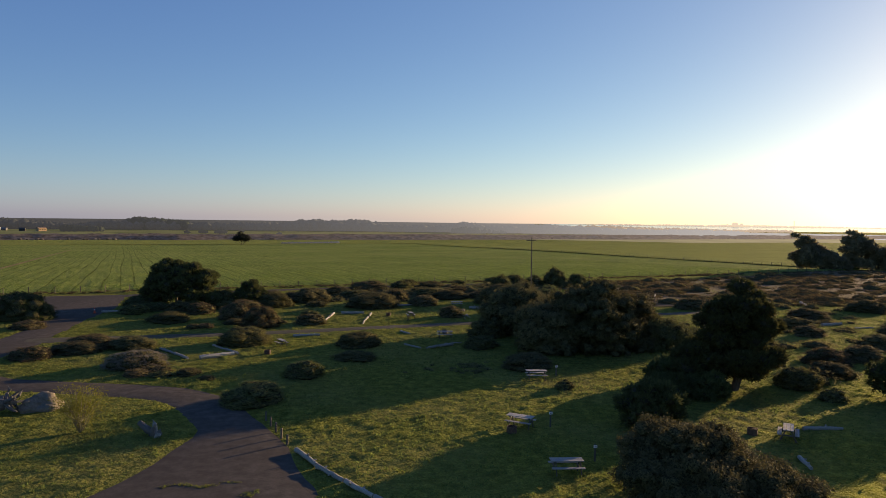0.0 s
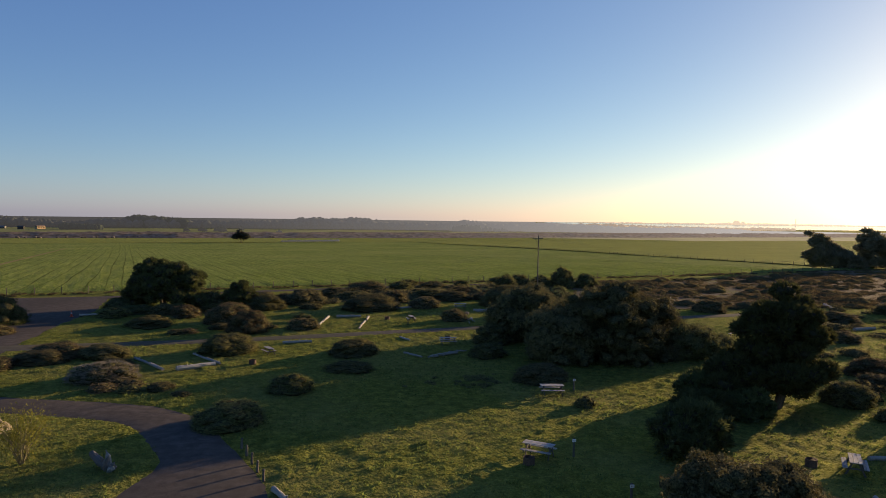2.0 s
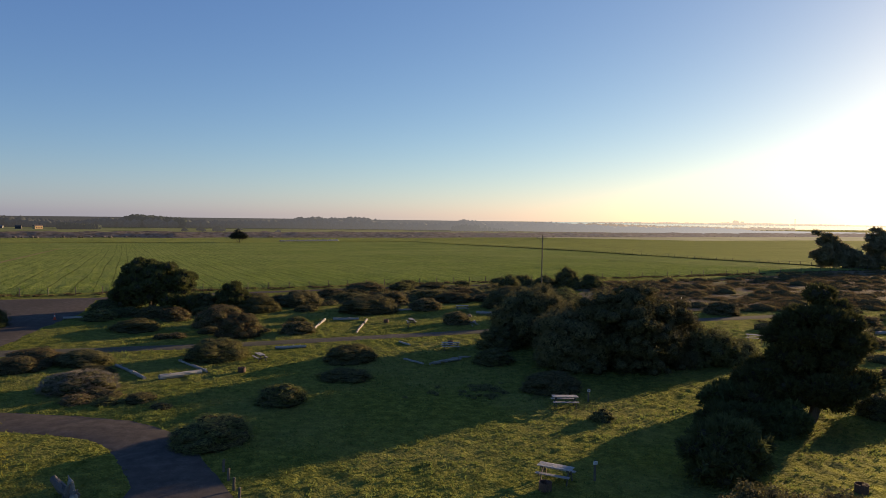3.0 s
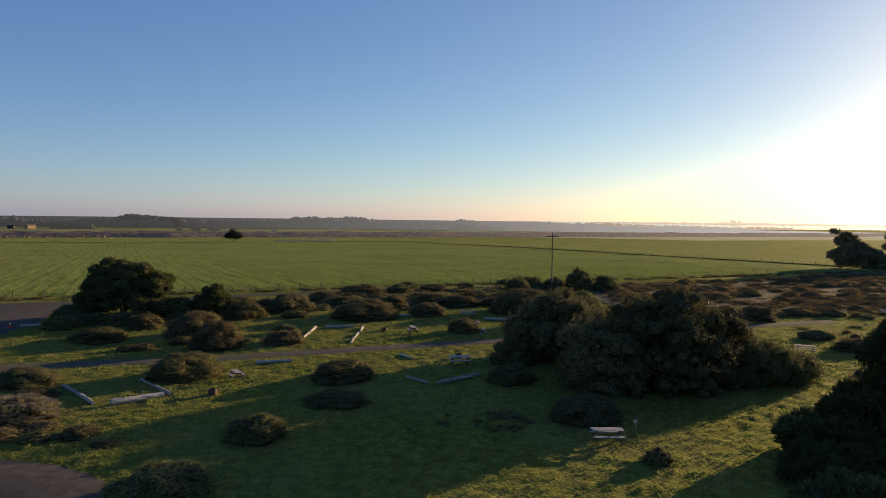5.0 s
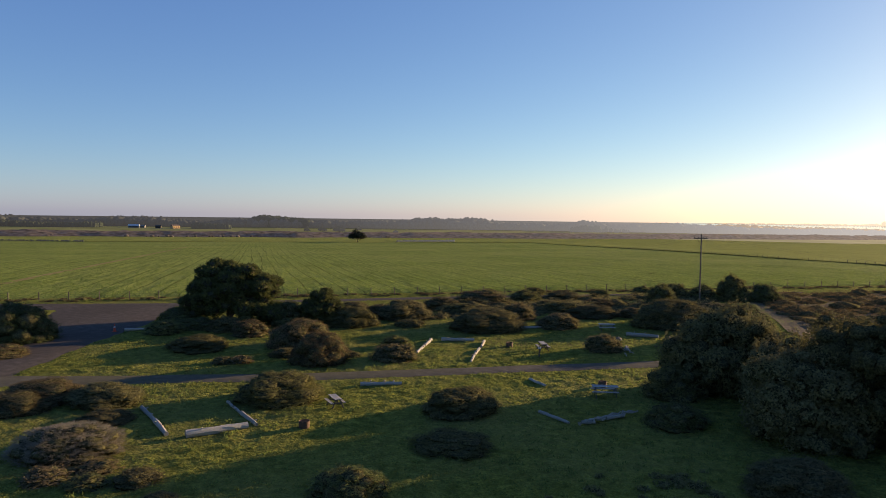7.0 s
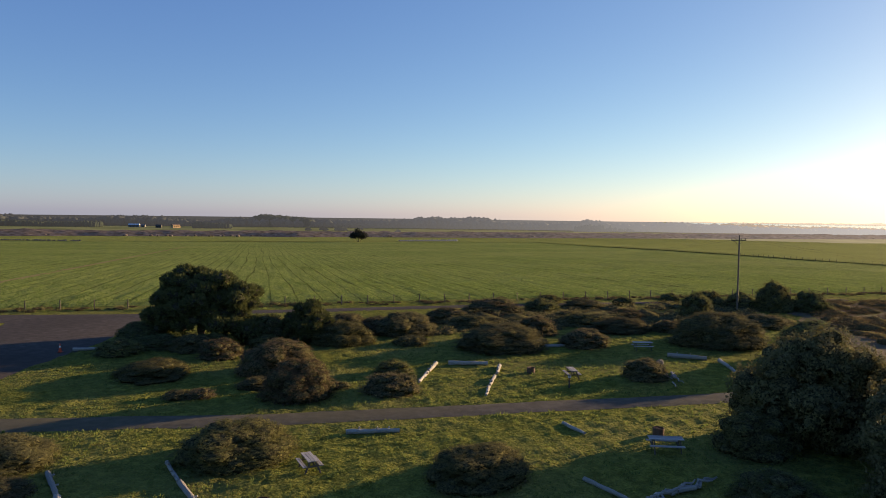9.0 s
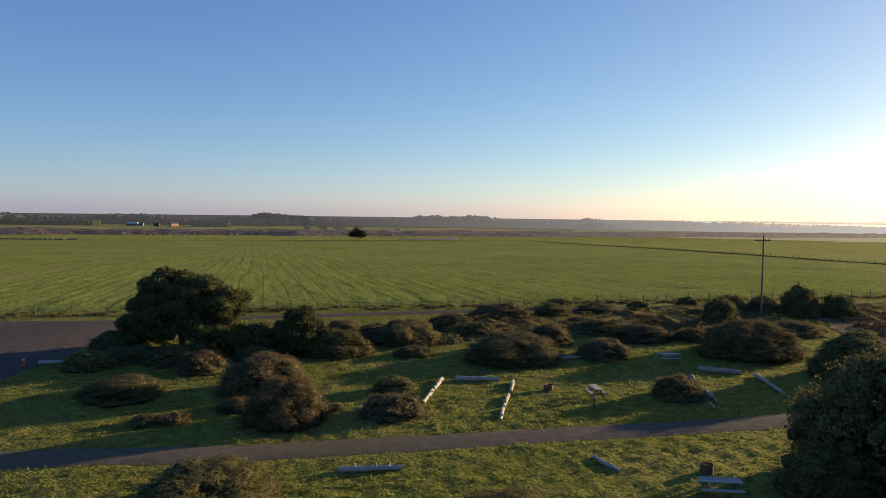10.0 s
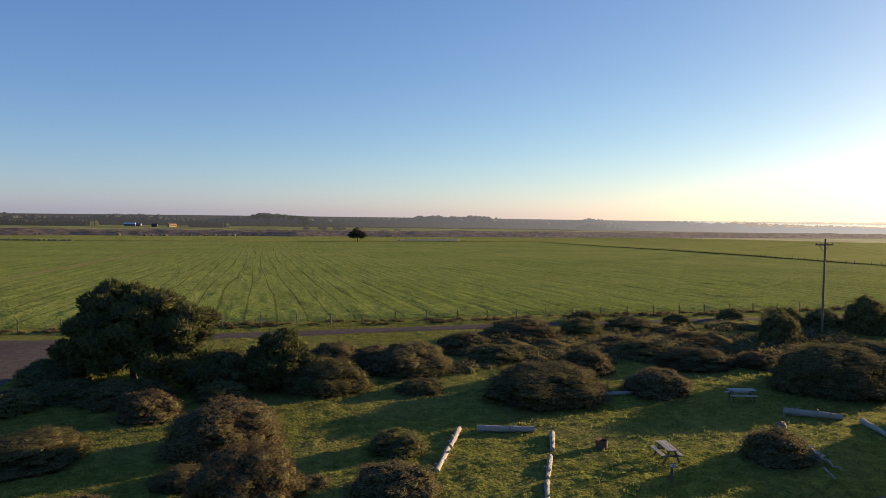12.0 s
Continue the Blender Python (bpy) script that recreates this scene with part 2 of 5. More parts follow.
def crown(name, lumps, leaves, size, mat, r, core=0.8, long=1.0, up=0.2, jag=0.22, tuft=14, thin=1.0, inside=None, stand=False):
    """A crown of many small leaves in tufts on overlapping lumps (x, y, z, rx, ry, rz), with a dense inside."""
    L = np.asarray(lumps, float)
    area = (L[:, 3] * L[:, 4] + L[:, 4] * L[:, 5] + L[:, 3] * L[:, 5])
    n = int(leaves / tuft * 5) + 8
    pick = r.choice(len(L), n, p=area / area.sum())
    d = r.normal(size=(n, 3))
    d[:, 2] += up
    d /= np.linalg.norm(d, axis=1)[:, None]
    rad = 0.9 + jag * r.random(n) ** 1.6
    p = L[pick, :3] + d * L[pick, 3:] * rad[:, None]
    keep = p[:, 2] > size * 0.3
    for q in L:
        keep &= (((p - q[:3]) / q[3:]) ** 2).sum(1) > 0.66
    p, d, pick = p[keep][:leaves // tuft], d[keep][:leaves // tuft], pick[keep][:leaves // tuft]
    out = d / L[pick, 3:]
    out /= np.linalg.norm(out, axis=1)[:, None]
    p, out = np.repeat(p, tuft, 0), np.repeat(out, tuft, 0)
    p = p + (r.normal(size=p.shape) + out * np.abs(r.normal(size=(len(p), 1)))) * size * 1.7
    p[:, 2] = np.maximum(p[:, 2], size * 0.2)
    nrm = out + r.normal(size=out.shape) * 0.5
    nrm /= np.linalg.norm(nrm, axis=1)[:, None]
    a = np.cross(nrm, r.normal(size=nrm.shape))
    a /= np.linalg.norm(a, axis=1)[:, None] + 1e-9
    if stand:
        a = out * 0.7 + np.array((0, 0, 0.9)) + r.normal(size=out.shape) * 0.35
        a /= np.linalg.norm(a, axis=1)[:, None]
        nrm = np.cross(a, nrm)
        nrm /= np.linalg.norm(nrm, axis=1)[:, None] + 1e-9
    b = np.cross(nrm, a)
    s = size * (0.55 + 0.9 * r.random(len(p)))[:, None]
    lift = nrm * s * 0.35
    v = np.stack([p - a * s * long - b * s * 0.4 * thin, p + a * s * long - b * s * 0.4 * thin, p + b * s * thin + lift], 1).reshape(-1, 3)
    f = np.arange(len(v)).reshape(-1, 3)
    vs, fs, at = [v], [f], len(v)
    for q in L:
        V, F = (ICO_V, ICO_F) if q[3] > 0.75 * L[:, 3].max() else (LOW_V, LOW_F)
        wob = 1 + 0.16 * (r.random(len(V)) - 0.5)
        c = q[:3] + V * q[3:] * core * wob[:, None]
        c[:, 2] = np.maximum(c[:, 2], 0.01)
        vs.append(c)
        fs.append(F + at)
        at += len(c)
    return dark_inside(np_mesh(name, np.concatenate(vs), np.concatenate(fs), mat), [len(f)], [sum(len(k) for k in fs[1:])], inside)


def needle_crown(name, lumps, tufts, length, mat, r, core=0.8, sweep=(0, 0, 0.35), inside=None, needles=7):
    """A conifer's crown: brushes of needles standing out from separate boughs (x, y, z, rx, ry, rz), with cores by
    default painted dark as the shade between them.
    """
    L = np.asarray(lumps, float)
    area = L[:, 3] * L[:, 4] + L[:, 4] * L[:, 5] + L[:, 3] * L[:, 5]
    n = tufts * 3
    pick = r.choice(len(L), n, p=area / area.sum())
    d = r.normal(size=(n, 3)) + np.array((0, 0, 0.25))
    d /= np.linalg.norm(d, axis=1)[:, None]
    p = L[pick, :3] + d * L[pick, 3:] * (0.88 + 0.16 * r.random((n, 1)))
    keep = p[:, 2] > 0.15
    for q in L:
        keep &= (((p - q[:3]) / q[3:]) ** 2).sum(1) > 0.72
    p, d = p[keep][:tufts], d[keep][:tufts]
    p, d = np.repeat(p, needles, 0), np.repeat(d, needles, 0)
    way = d + r.normal(size=d.shape) * 0.5 + np.array(sweep)
    way /= np.linalg.norm(way, axis=1)[:, None]
    side = np.cross(way, r.normal(size=way.shape))
    side /= np.linalg.norm(side, axis=1)[:, None] + 1e-9
    p = p + r.normal(size=p.shape) * length * 0.22
    s = length * (0.6 + 0.8 * r.random((len(p), 1)))
    v = np.stack([p - side * s * 0.2, p + side * s * 0.2, p + way * s], 1).reshape(-1, 3)
    f = np.arange(len(v)).reshape(-1, 3)
    vs, fs, at = [v], [f], len(v)
    for q in L:
        c = q[:3] + ICO_V * q[3:] * core * (1 + 0.16 * (r.random(len(ICO_V)) - 0.5))[:, None]
        c[:, 2] = np.maximum(c[:, 2], 0.01)
        vs.append(c)
        fs.append(ICO_F + at)
        at += len(c)
    return dark_inside(np_mesh(name, np.concatenate(vs), np.concatenate(fs), mat), [len(f)], [sum(len(k) for k in fs[1:])], inside or NEEDLE_SHADE)


def bough_lumps(r, domes, spacing, s0, s1, flat=0.72, fill=0.7):
    """Separate rounded boughs spread over the outside of domes (x, y, z, rx, ry, rz, lowest height), round a smaller inside."""
    out, seen = [], []
    for x, y, z, a, b, c, low in domes:
        out.append((x, y, z, a * fill, b * fill, c * fill))
        for i in range(900):
            d = r.normal(size=3)
            d[2] += 0.2
            d /= np.linalg.norm(d)
            e = 0.8 + 0.3 * r.random()
            q = np.array((x + d[0] * a * e, y + d[1] * b * e, z + d[2] * c * e))
            inner = any((((q - np.array(o[:3])) / np.array(o[3:6])) ** 2).sum() < 0.7 for o in domes)
            if q[2] < low or inner or any(np.linalg.norm(q - t) < spacing for t in seen):
                continue
            seen.append(q)
            s = s0 + (s1 - s0) * r.random()
            out.append((*q, s, s, s * flat))
    return out


def dome_lumps(r, count):
    """Lumps that fill an uneven, leaning dome about one metre wide and high, steep down to the ground."""
    lx, ly = 0.1 * (r.random() - 0.5), 0.1 * (r.random() - 0.5)
    out = [(lx, ly, 0.04, 0.42, 0.41, 0.84), (0, 0, 0.0, 0.5, 0.5, 0.42)]
    for i in range(count * 2):
        w = 2.4 * i + 0.9 * r.random()
        k = math.acos(max(-0.05, 1 - 1.05 * (i + r.random()) / (count * 2)))
        s = 0.1 + 0.09 * r.random()
        e = 0.88 + 0.14 * r.random()
        out.append((lx + 0.4 * e * math.sin(k) * math.cos(w), ly + 0.4 * e * math.sin(k) * math.sin(w), max(0.04, 0.82 * e * math.cos(k)), s, s, s * 1.35))
    return out


SHRUBS = {}


def shrub_mesh(style, grade, variant):
    key = (style, grade, variant)
    if key not in SHRUBS:
        r = np.random.default_rng(hash((grade * 31 + variant * 7 + len(style) * 101)) % 10000)
        mat = {"green": BRUSH, "brown": BROWN_BRUSH, "dead": DEAD_BRUSH, "pine": PINE}[style]
        leaves, size, lumps = ((2000, 0.026, 7), (8000, 0.013, 12), (23000, 0.0074, 22))[grade]
        SHRUBS[key] = crown(style + "_shrub_crown", dome_lumps(r, lumps), leaves, size, mat, r, long=4.0 if style == "dead" else 1.15, jag=0.14, thin=0.22 if style == "dead" else 1.0, core=0.8 if style == "dead" else 0.92, stand=style == "dead")
        b = bmesh.new()
        for k in range(4):
            w = 1.57 * k + r.random()
            tube_bm([(0.03 * math.cos(w), 0.03 * math.sin(w), -0.02), (0.12 * math.cos(w), 0.12 * math.sin(w), 0.3), (0.22 * math.cos(w), 0.22 * math.sin(w), 0.55)], [0.02, 0.015, 0.006], 5, bm=b)
        SHRUBS[key + ("stem",)] = bm_mesh("stems", b, BARK)
    return SHRUBS[key], SHRUBS[key + ("stem",)]


SHRUB_LABEL = {
    "green": "dense rounded dark green coyote brush on the grass",
    "brown": "low brownish evergreen shrub growing on sandy turf",
    "dead": "leafless grey-brown twiggy shrub beside the track",
    "pine": "dark green dense evergreen bush",
}


def shrub(x, y, w, h, style="green", label="", depth=0.85, turn=None, name="shrub"):
    turn = rng.random() * 360 if turn is None else turn
    grade = 0 if w < 2.6 else 1 if w < 5.2 or y > 124 or x > 34 else 2
    c, s = shrub_mesh(style, grade, int(rng.integers(0, 3)))
    thing = new(name)
    thing.matrix_basis = pose(x, y, 0, 0, 0, turn)
    for nm, me in (("crown", c), ("stems", s)):
        o = part(nm, me, None, thing)
        o.scale = (w * 0.94, w * (0.9 if w < 5 else depth * 0.94), h * 0.95)
    return tagged(thing, label or SHRUB_LABEL[style], "shrub")


# ---- plan of the land ----
FENCE_TURN = math.atan(0.44)
FU, FV = Vector((math.cos(FENCE_TURN), math.sin(FENCE_TURN), 0)), Vector((-math.sin(FENCE_TURN), math.cos(FENCE_TURN), 0))
F0 = Vector((0, 152.5, 0))
FALL = 0.0277


def fpt(u, v):
    """A place in the pasture's own directions: u along the fence, v away over the pasture."""
    p = F0 + FU * u + FV * v
    return (p.x, p.y)


def land(x, y):
    """Height of the land: level camp, then a long fall over the pasture to the bottom land."""
    v = -(x - F0.x) * math.sin(FENCE_TURN) + (y - F0.y) * math.cos(FENCE_TURN)
    return -FALL * np.clip(v - 5, 0, 620)


def value_noise(x, y, cell, seed):
    """Smooth random heights from 0 to 1 with bumps about one cell wide."""
    r = np.random.default_rng(seed)
    g = r.random((256, 256))
    fx, fy = x / cell, y / cell
    ix, iy = np.floor(fx).astype(int), np.floor(fy).astype(int)
    tx, ty = fx - ix, fy - iy
    tx, ty = tx * tx * (3 - 2 * tx), ty * ty * (3 - 2 * ty)
    at = lambda i, j: g[(ix + i) % 256, (iy + j) % 256]
    return (at(0, 0) * (1 - tx) + at(1, 0) * tx) * (1 - ty) + (at(0, 1) * (1 - tx) + at(1, 1) * tx) * ty


ROADS = {
    "road_loop": ([(-11, 30), (-11.2, 37), (-11.6, 41.5), (-12.6, 46.5), (-15.2, 51.5), (-19, 55.8), (-24, 57.4), (-30, 58.4), (-37, 60), (-43, 66), (-45, 74)], [13, 11, 7, 4, 4, 4, 3.6, 3.6, 4, 5, 5]),
    "road_entrance": ([(-45, 55), (-44.6, 70), (-44.8, 79), (-46.2, 87), (-49, 96), (-52, 105), (-56, 113), (-58, 118)], [6, 7, 7, 4.5, 5, 8, 12, 14]),
    "road_branch": ([(-44, 78.5), (-35, 81), (-29, 82.8), (-22.6, 84.5), (-14, 87.8), (-6, 91), (5.5, 95.4), (16, 100), (30, 105), (50, 112)], [3.4, 2.6, 2.5, 2.4, 2.4, 2.4, 2.6, 2.6, 2.6, 2.6]),
    "road_loop_south": ([(-11, 30), (-11, 0), (-14, -70)], [13, 10, 8]),
    "road_entrance_south": ([(-45, 55), (-46, 10), (-48, -60)], [6, 6, 6]),
    "road_field": ([(-130, 89), (-80, 110), (-61, 118.2), (-50, 123), (-41, 128.2), (-33, 132), (-27.7, 134.8), (-8, 144), (14, 153), (40, 163)], [9, 10, 10, 8, 3.6, 3.0, 2.8, 2.4, 2.2, 2.0]),
}


def line_and_widths(key):
    centre, widths = ROADS[key]
    line = smooth_line(centre)
    return line, np.interp(np.linspace(0, 1, len(line)), np.linspace(0, 1, len(widths)), widths)


def off_road(x, y):
    """Metres to the nearest road's edge, negative on the road."""
    best = np.full(np.shape(x), 50.0)
    for key in ROADS:
        line, ws = line_and_widths(key)
        for p, w in zip(line, ws):
            best = np.minimum(best, np.hypot(x - p.x, y - p.y) - w / 2)
    return best


def tussock(x, y):
    """Height of the tussocky turf above the level ground."""
    a = value_noise(x, y, 1.1, 1)
    b = value_noise(x + 31, y, 0.48, 2)
    c = value_noise(x, y + 17, 6.0, 3)
    return (0.05 * np.clip(a - 0.3, 0, 1) + 0.13 * b * b) * (0.6 + 0.7 * c)


# ---- the large structure ----
def grid_sheet(name, us, vs_, height, mat, label, category="ground"):
    us, vs_ = np.asarray(us, float), np.asarray(vs_, float)
    U, V = np.meshgrid(us, vs_)
    X = F0.x + FU.x * U + FV.x * V
    Y = F0.y + FU.y * U + FV.y * V
    Z = height(X, Y)
    n, m = len(vs_), len(us)
    i = (np.arange(n - 1)[:, None] * m + np.arange(m - 1)[None, :]).ravel()
    me = np_mesh(name, np.stack([X, Y, Z], -1).reshape(-1, 3), np.stack([i, i + 1, i + m + 1, i + m], 1), mat, True)
    return tagged(new(name, me), label, category, kind="structure")


def ground_height(x, y):
    v = -(x - F0.x) * math.sin(FENCE_TURN) + (y - F0.y) * math.cos(FENCE_TURN)
    near = np.clip((v + 132) / 3, 0, 1) * np.clip((6 - v) / 3, 0, 1)
    z = land(x, y)
    m = near > 0
    z = z - 0.02
    z[m] += (tussock(x[m], y[m]) * np.clip((off_road(x[m], y[m]) - 0.1) / 0.7, 0, 1)) * near[m]
    return z


def spread(a, b, step, lo, hi, far):
    """Grid lines: close between a and b, wide outside."""
    return np.concatenate([lo + (a - lo) * np.linspace(0, 1, far)[:-1] ** 0.5, np.arange(a, b, step), b + (hi - b) * np.linspace(0, 1, far) ** 2])


grid_sheet("ground", spread(-102, 64, 0.34, -4600, 4600, 14), np.concatenate([[-1600, -600, -200], np.arange(-132, 5, 0.34), [5, 60, 200, 400, 625, 900, 1500, 4000]]), ground_height, TURF,
           "rough green and straw-coloured turf with tussocks and bare patches")


def field_mat(name, dark, light, dry, lines=True):
    m, n, l, b = material(name, 0.95, 0.008)
    grass_sheen(n, l, b, 0.05)
    tc = n.new("ShaderNodeTexCoord")
    mp = n.new("ShaderNodeMapping")
    mp.inputs["Rotation"].default_value = (0, 0, -FENCE_TURN)
    l.new(tc.outputs["Object"], mp.inputs[0])
    st = n.new("ShaderNodeMapping")
    st.inputs["Scale"].default_value = (1, 0.035, 1)
    l.new(mp.outputs[0], st.inputs[0])
    rows = noise_node(n, l, 0.9, 4, 0.6, st.outputs[0])
    fine = noise_node(n, l, 1.6, 8, 0.8)
    broad = noise_node(n, l, 0.018, 4, 0.55)
    add = n.new("ShaderNodeMath")
    add.operation = 'MULTIPLY_ADD'
    add.inputs[1].default_value = 0.75
    l.new(fine.outputs[0], add.inputs[0])
    k = n.new("ShaderNodeMath")
    k.operation = 'MULTIPLY'
    k.inputs[1].default_value = 0.25
    l.new(rows.outputs[0], k.inputs[0])
    l.new(k.outputs[0], add.inputs[2])
    r = ramp(n, [(0.43, dark), (0.56, light)])
    l.new(add.outputs[0], r.inputs[0])
    br = ramp(n, [(0.35, (0, 0, 0)), (0.7, (1, 1, 1))])
    l.new(broad.outputs[0], br.inputs[0])
    col = mixed(n, l, br.outputs[0], r.outputs[0], mixed(n, l, 0.55, r.outputs[0], dry))
    if lines:
        wv = n.new("ShaderNodeTexWave")
        wv.wave_type, wv.bands_direction = 'BANDS', 'X'
        wv.inputs["Scale"].default_value = 0.1
        wv.inputs["Distortion"].default_value = 8.0
        wv.inputs["Detail"].default_value = 3.0
        wv.inputs["Detail Scale"].default_value = 1.0
        l.new(st.outputs[0], wv.inputs[0])
        rr = ramp(n, [(0.0, (1, 1, 1)), (0.035, (0, 0, 0))])
        l.new(wv.outputs[0], rr.inputs[0])
        col = mixed(n, l, rr.outputs[0], col, mixed(n, l, 0.7, col, (0.03, 0.035, 0.012)))
    l.new(col, b.inputs["Base Color"])
    bumped(n, l, b, add.outputs[0], 1.0, 0.35)
    return m


FIELD = field_mat("pasture", (0.042, 0.07, 0.018), (0.19, 0.25, 0.066), (0.215, 0.24, 0.08))
FIELD_DRY = field_mat("far_pasture", (0.095, 0.118, 0.032), (0.215, 0.245, 0.064), (0.225, 0.228, 0.07), False)
TRACK_GRASS = field_mat("track_grass", (0.11, 0.085, 0.045), (0.23, 0.185, 0.1), (0.24, 0.2, 0.1), False)
FIELD_BROWN = field_mat("rough_pasture", (0.09, 0.08, 0.04), (0.2, 0.17, 0.09), (0.2, 0.2, 0.08), False)


def field_height(x, y):
    v = -(x - F0.x) * math.sin(FENCE_TURN) + (y - F0.y) * math.cos(FENCE_TURN)
    u = (x - F0.x) * math.cos(FENCE_TURN) + (y - F0.y) * math.sin(FENCE_TURN)
    drill = value_noise(u, v * 0.12, 1.1, 5)
    lump = value_noise(u, v, 1.3, 6)
    return land(x, y) + 0.03 + (0.14 * drill + 0.18 * lump * value_noise(u, v, 14, 9) + 0.07 * value_noise(u, v, 0.6, 12)) * np.clip((260 - v) / 150, 0.1, 1) * np.clip((v - 2.5) / 2, 0, 1)


def u_of_fence_two(v):
    return np.interp(v, [0, 14, 111, 258, 535, 660], [131, 133, 152, 190, 232, 262])


V_NEAR = np.concatenate([np.arange(2.5, 60, 0.55), np.arange(60, 150, 1.4), np.arange(150, 641, 10)])
grid_sheet("pasture", np.concatenate([[-900, -500, -300, -200], np.arange(-150, 120, 0.55), [135], [150, 190, 232, 262]]), V_NEAR, field_height, FIELD, "flat bright green pasture with dark drill rows", "field")


def strip(name, us0, us1, vs_, lift, mat, label, category="field"):
    """A sheet on the land between two edges given along v."""
    vs_ = np.asarray(vs_, float)
    verts = []
    for a, b, v in zip(us0, us1, vs_):
        for u in (a, (a + b) / 2, b):
            p = fpt(u, v)
            verts.append((*p, float(land(*p)) + lift))
    f = [(i * 3 + k, i * 3 + k + 1, i * 3 + k + 4, i * 3 + k + 3) for i in range(len(vs_) - 1) for k in (0, 1)]
    return tagged(new(name, np_mesh(name, verts, f, mat)), label, category, kind="structure")


vv = [4, 60, 120, 200, 300, 450, 625, 640]
strip("far_pasture", [float(u_of_fence_two(v)) for v in vv], [900] * len(vv), vv, 0.45, FIELD_DRY, "yellowish green pasture behind a second wire fence")
strip("far_pasture", [-1500, -1500, -1500], [1500, 1500, 1500], [640.5, 700, 790], 0.3, FIELD_DRY, "pale strip of grazed grassland beyond the pasture")
strip("rough_pasture", [-2500] * 3, [2600] * 3, [790.5, 900, 1040], 0.25, FIELD_BROWN, "brown rough grazing with low scrub")
strip("dirt_track", [-94.2, -94, -93.5, -92.6], [-92, -92.2, -91.7, -91.2], [3, 60, 200, 380], 0.22, TRACK_GRASS, "faint rutted grassy track crossing the pasture", "track")

WATER, wn_, wl_, wb_ = material("lagoon_water", 0.12, 0.5)
wb_.inputs["Base Color"].default_value = (0.05, 0.06, 0.07, 1)
bumped(wn_, wl_, wb_, noise_node(wn_, wl_, 0.25, 4, 0.6).outputs[0], 0.35, 0.2)
bm = bmesh.new()
bm.faces.new([bm.verts.new((x, y, -16.9)) for x, y in ((560, 2500), (950, 2260), (1700, 2450), (3600, 1900), (4500, 2400), (4500, 4700), (700, 4700))])
tagged(new("water", bm_mesh("water", bm, WATER)), "bright still lagoon and sea glinting in low sun", "water", kind="structure")

ASPHALT = ground_mat("worn_asphalt", [(0.3, (0.046, 0.039, 0.033)), (0.5, (0.082, 0.071, 0.06)), (0.7, (0.135, 0.117, 0.098))], (0.06, 0.051, 0.042), 14.0, 0.4, 0.03)
GRAVEL = ground_mat("packed_gravel", [(0.3, (0.06, 0.053, 0.041)), (0.5, (0.1, 0.09, 0.07)), (0.7, (0.16, 0.142, 0.11))], (0.09, 0.087, 0.045), 16.0, 0.6, 0.03)


def road(name, mat, z, label):
    line, ws = line_and_widths(name)
    n = len(line)
    verts, f = [], []
    for i, p in enumerate(line):
        d = (line[min(i + 1, n - 1)] - line[max(i - 1, 0)]).normalized()
        s = Vector((-d.y, d.x, 0))
        for k in range(7):
            e = ws[i] / 2 * (k / 3 - 1)
            if k in (0, 6):
                e *= 1 + 0.16 * (rng.random() - 0.4)
            verts.append((p.x + s.x * e, p.y + s.y * e, z + (0.03 * (1 - ((k - 3) / 3) ** 2)) - (0.03 if k in (0, 6) else 0)))
    for i in range(n - 1):
        for k in range(6):
            a = i * 7 + k
            f.append((a, a + 1, a + 8, a + 7))
    return tagged(new(name, np_mesh(name, verts, f, mat, True)), label, "road", kind="structure")


road("road_loop", ASPHALT, 0.012, "worn grey asphalt campground loop with gravelly edges")
road("road_entrance", ASPHALT, 0.018, "worn asphalt entrance road between shrubs")
road("road_loop_south", ASPHALT, 0.012, "worn grey asphalt road leading into the campground")
road("road_entrance_south", ASPHALT, 0.018, "worn asphalt road behind the shrubs")
road("road_branch", GRAVEL, 0.024, "narrow packed gravel track across the campground")
road("road_field", ASPHALT, 0.03, "straight asphalt road beside the pasture fence")

# brown heath between camp and pasture: earth sheet
def heath(name, outline, label):
    p = smooth_line(outline + [outline[0]], 3.0)
    bm = bmesh.new()
    bm.faces.new([bm.verts.new((q.x + rng.normal() * 0.4, q.y + rng.normal() * 0.4, 0.10)) for q in p[:-1]])
    bmesh.ops.triangulate(bm, faces=bm.faces)
    return tagged(new(name, bm_mesh(name, bm, HEATH_EARTH)), label, "heath", kind="structure")


heath("heath", [(24, 110), (38, 116), (60, 126), (80, 122), (130, 135), (190, 200), (118, 203), (85, 184), (50, 162), (28, 150)], "brown sandy heath with low dry scrub")


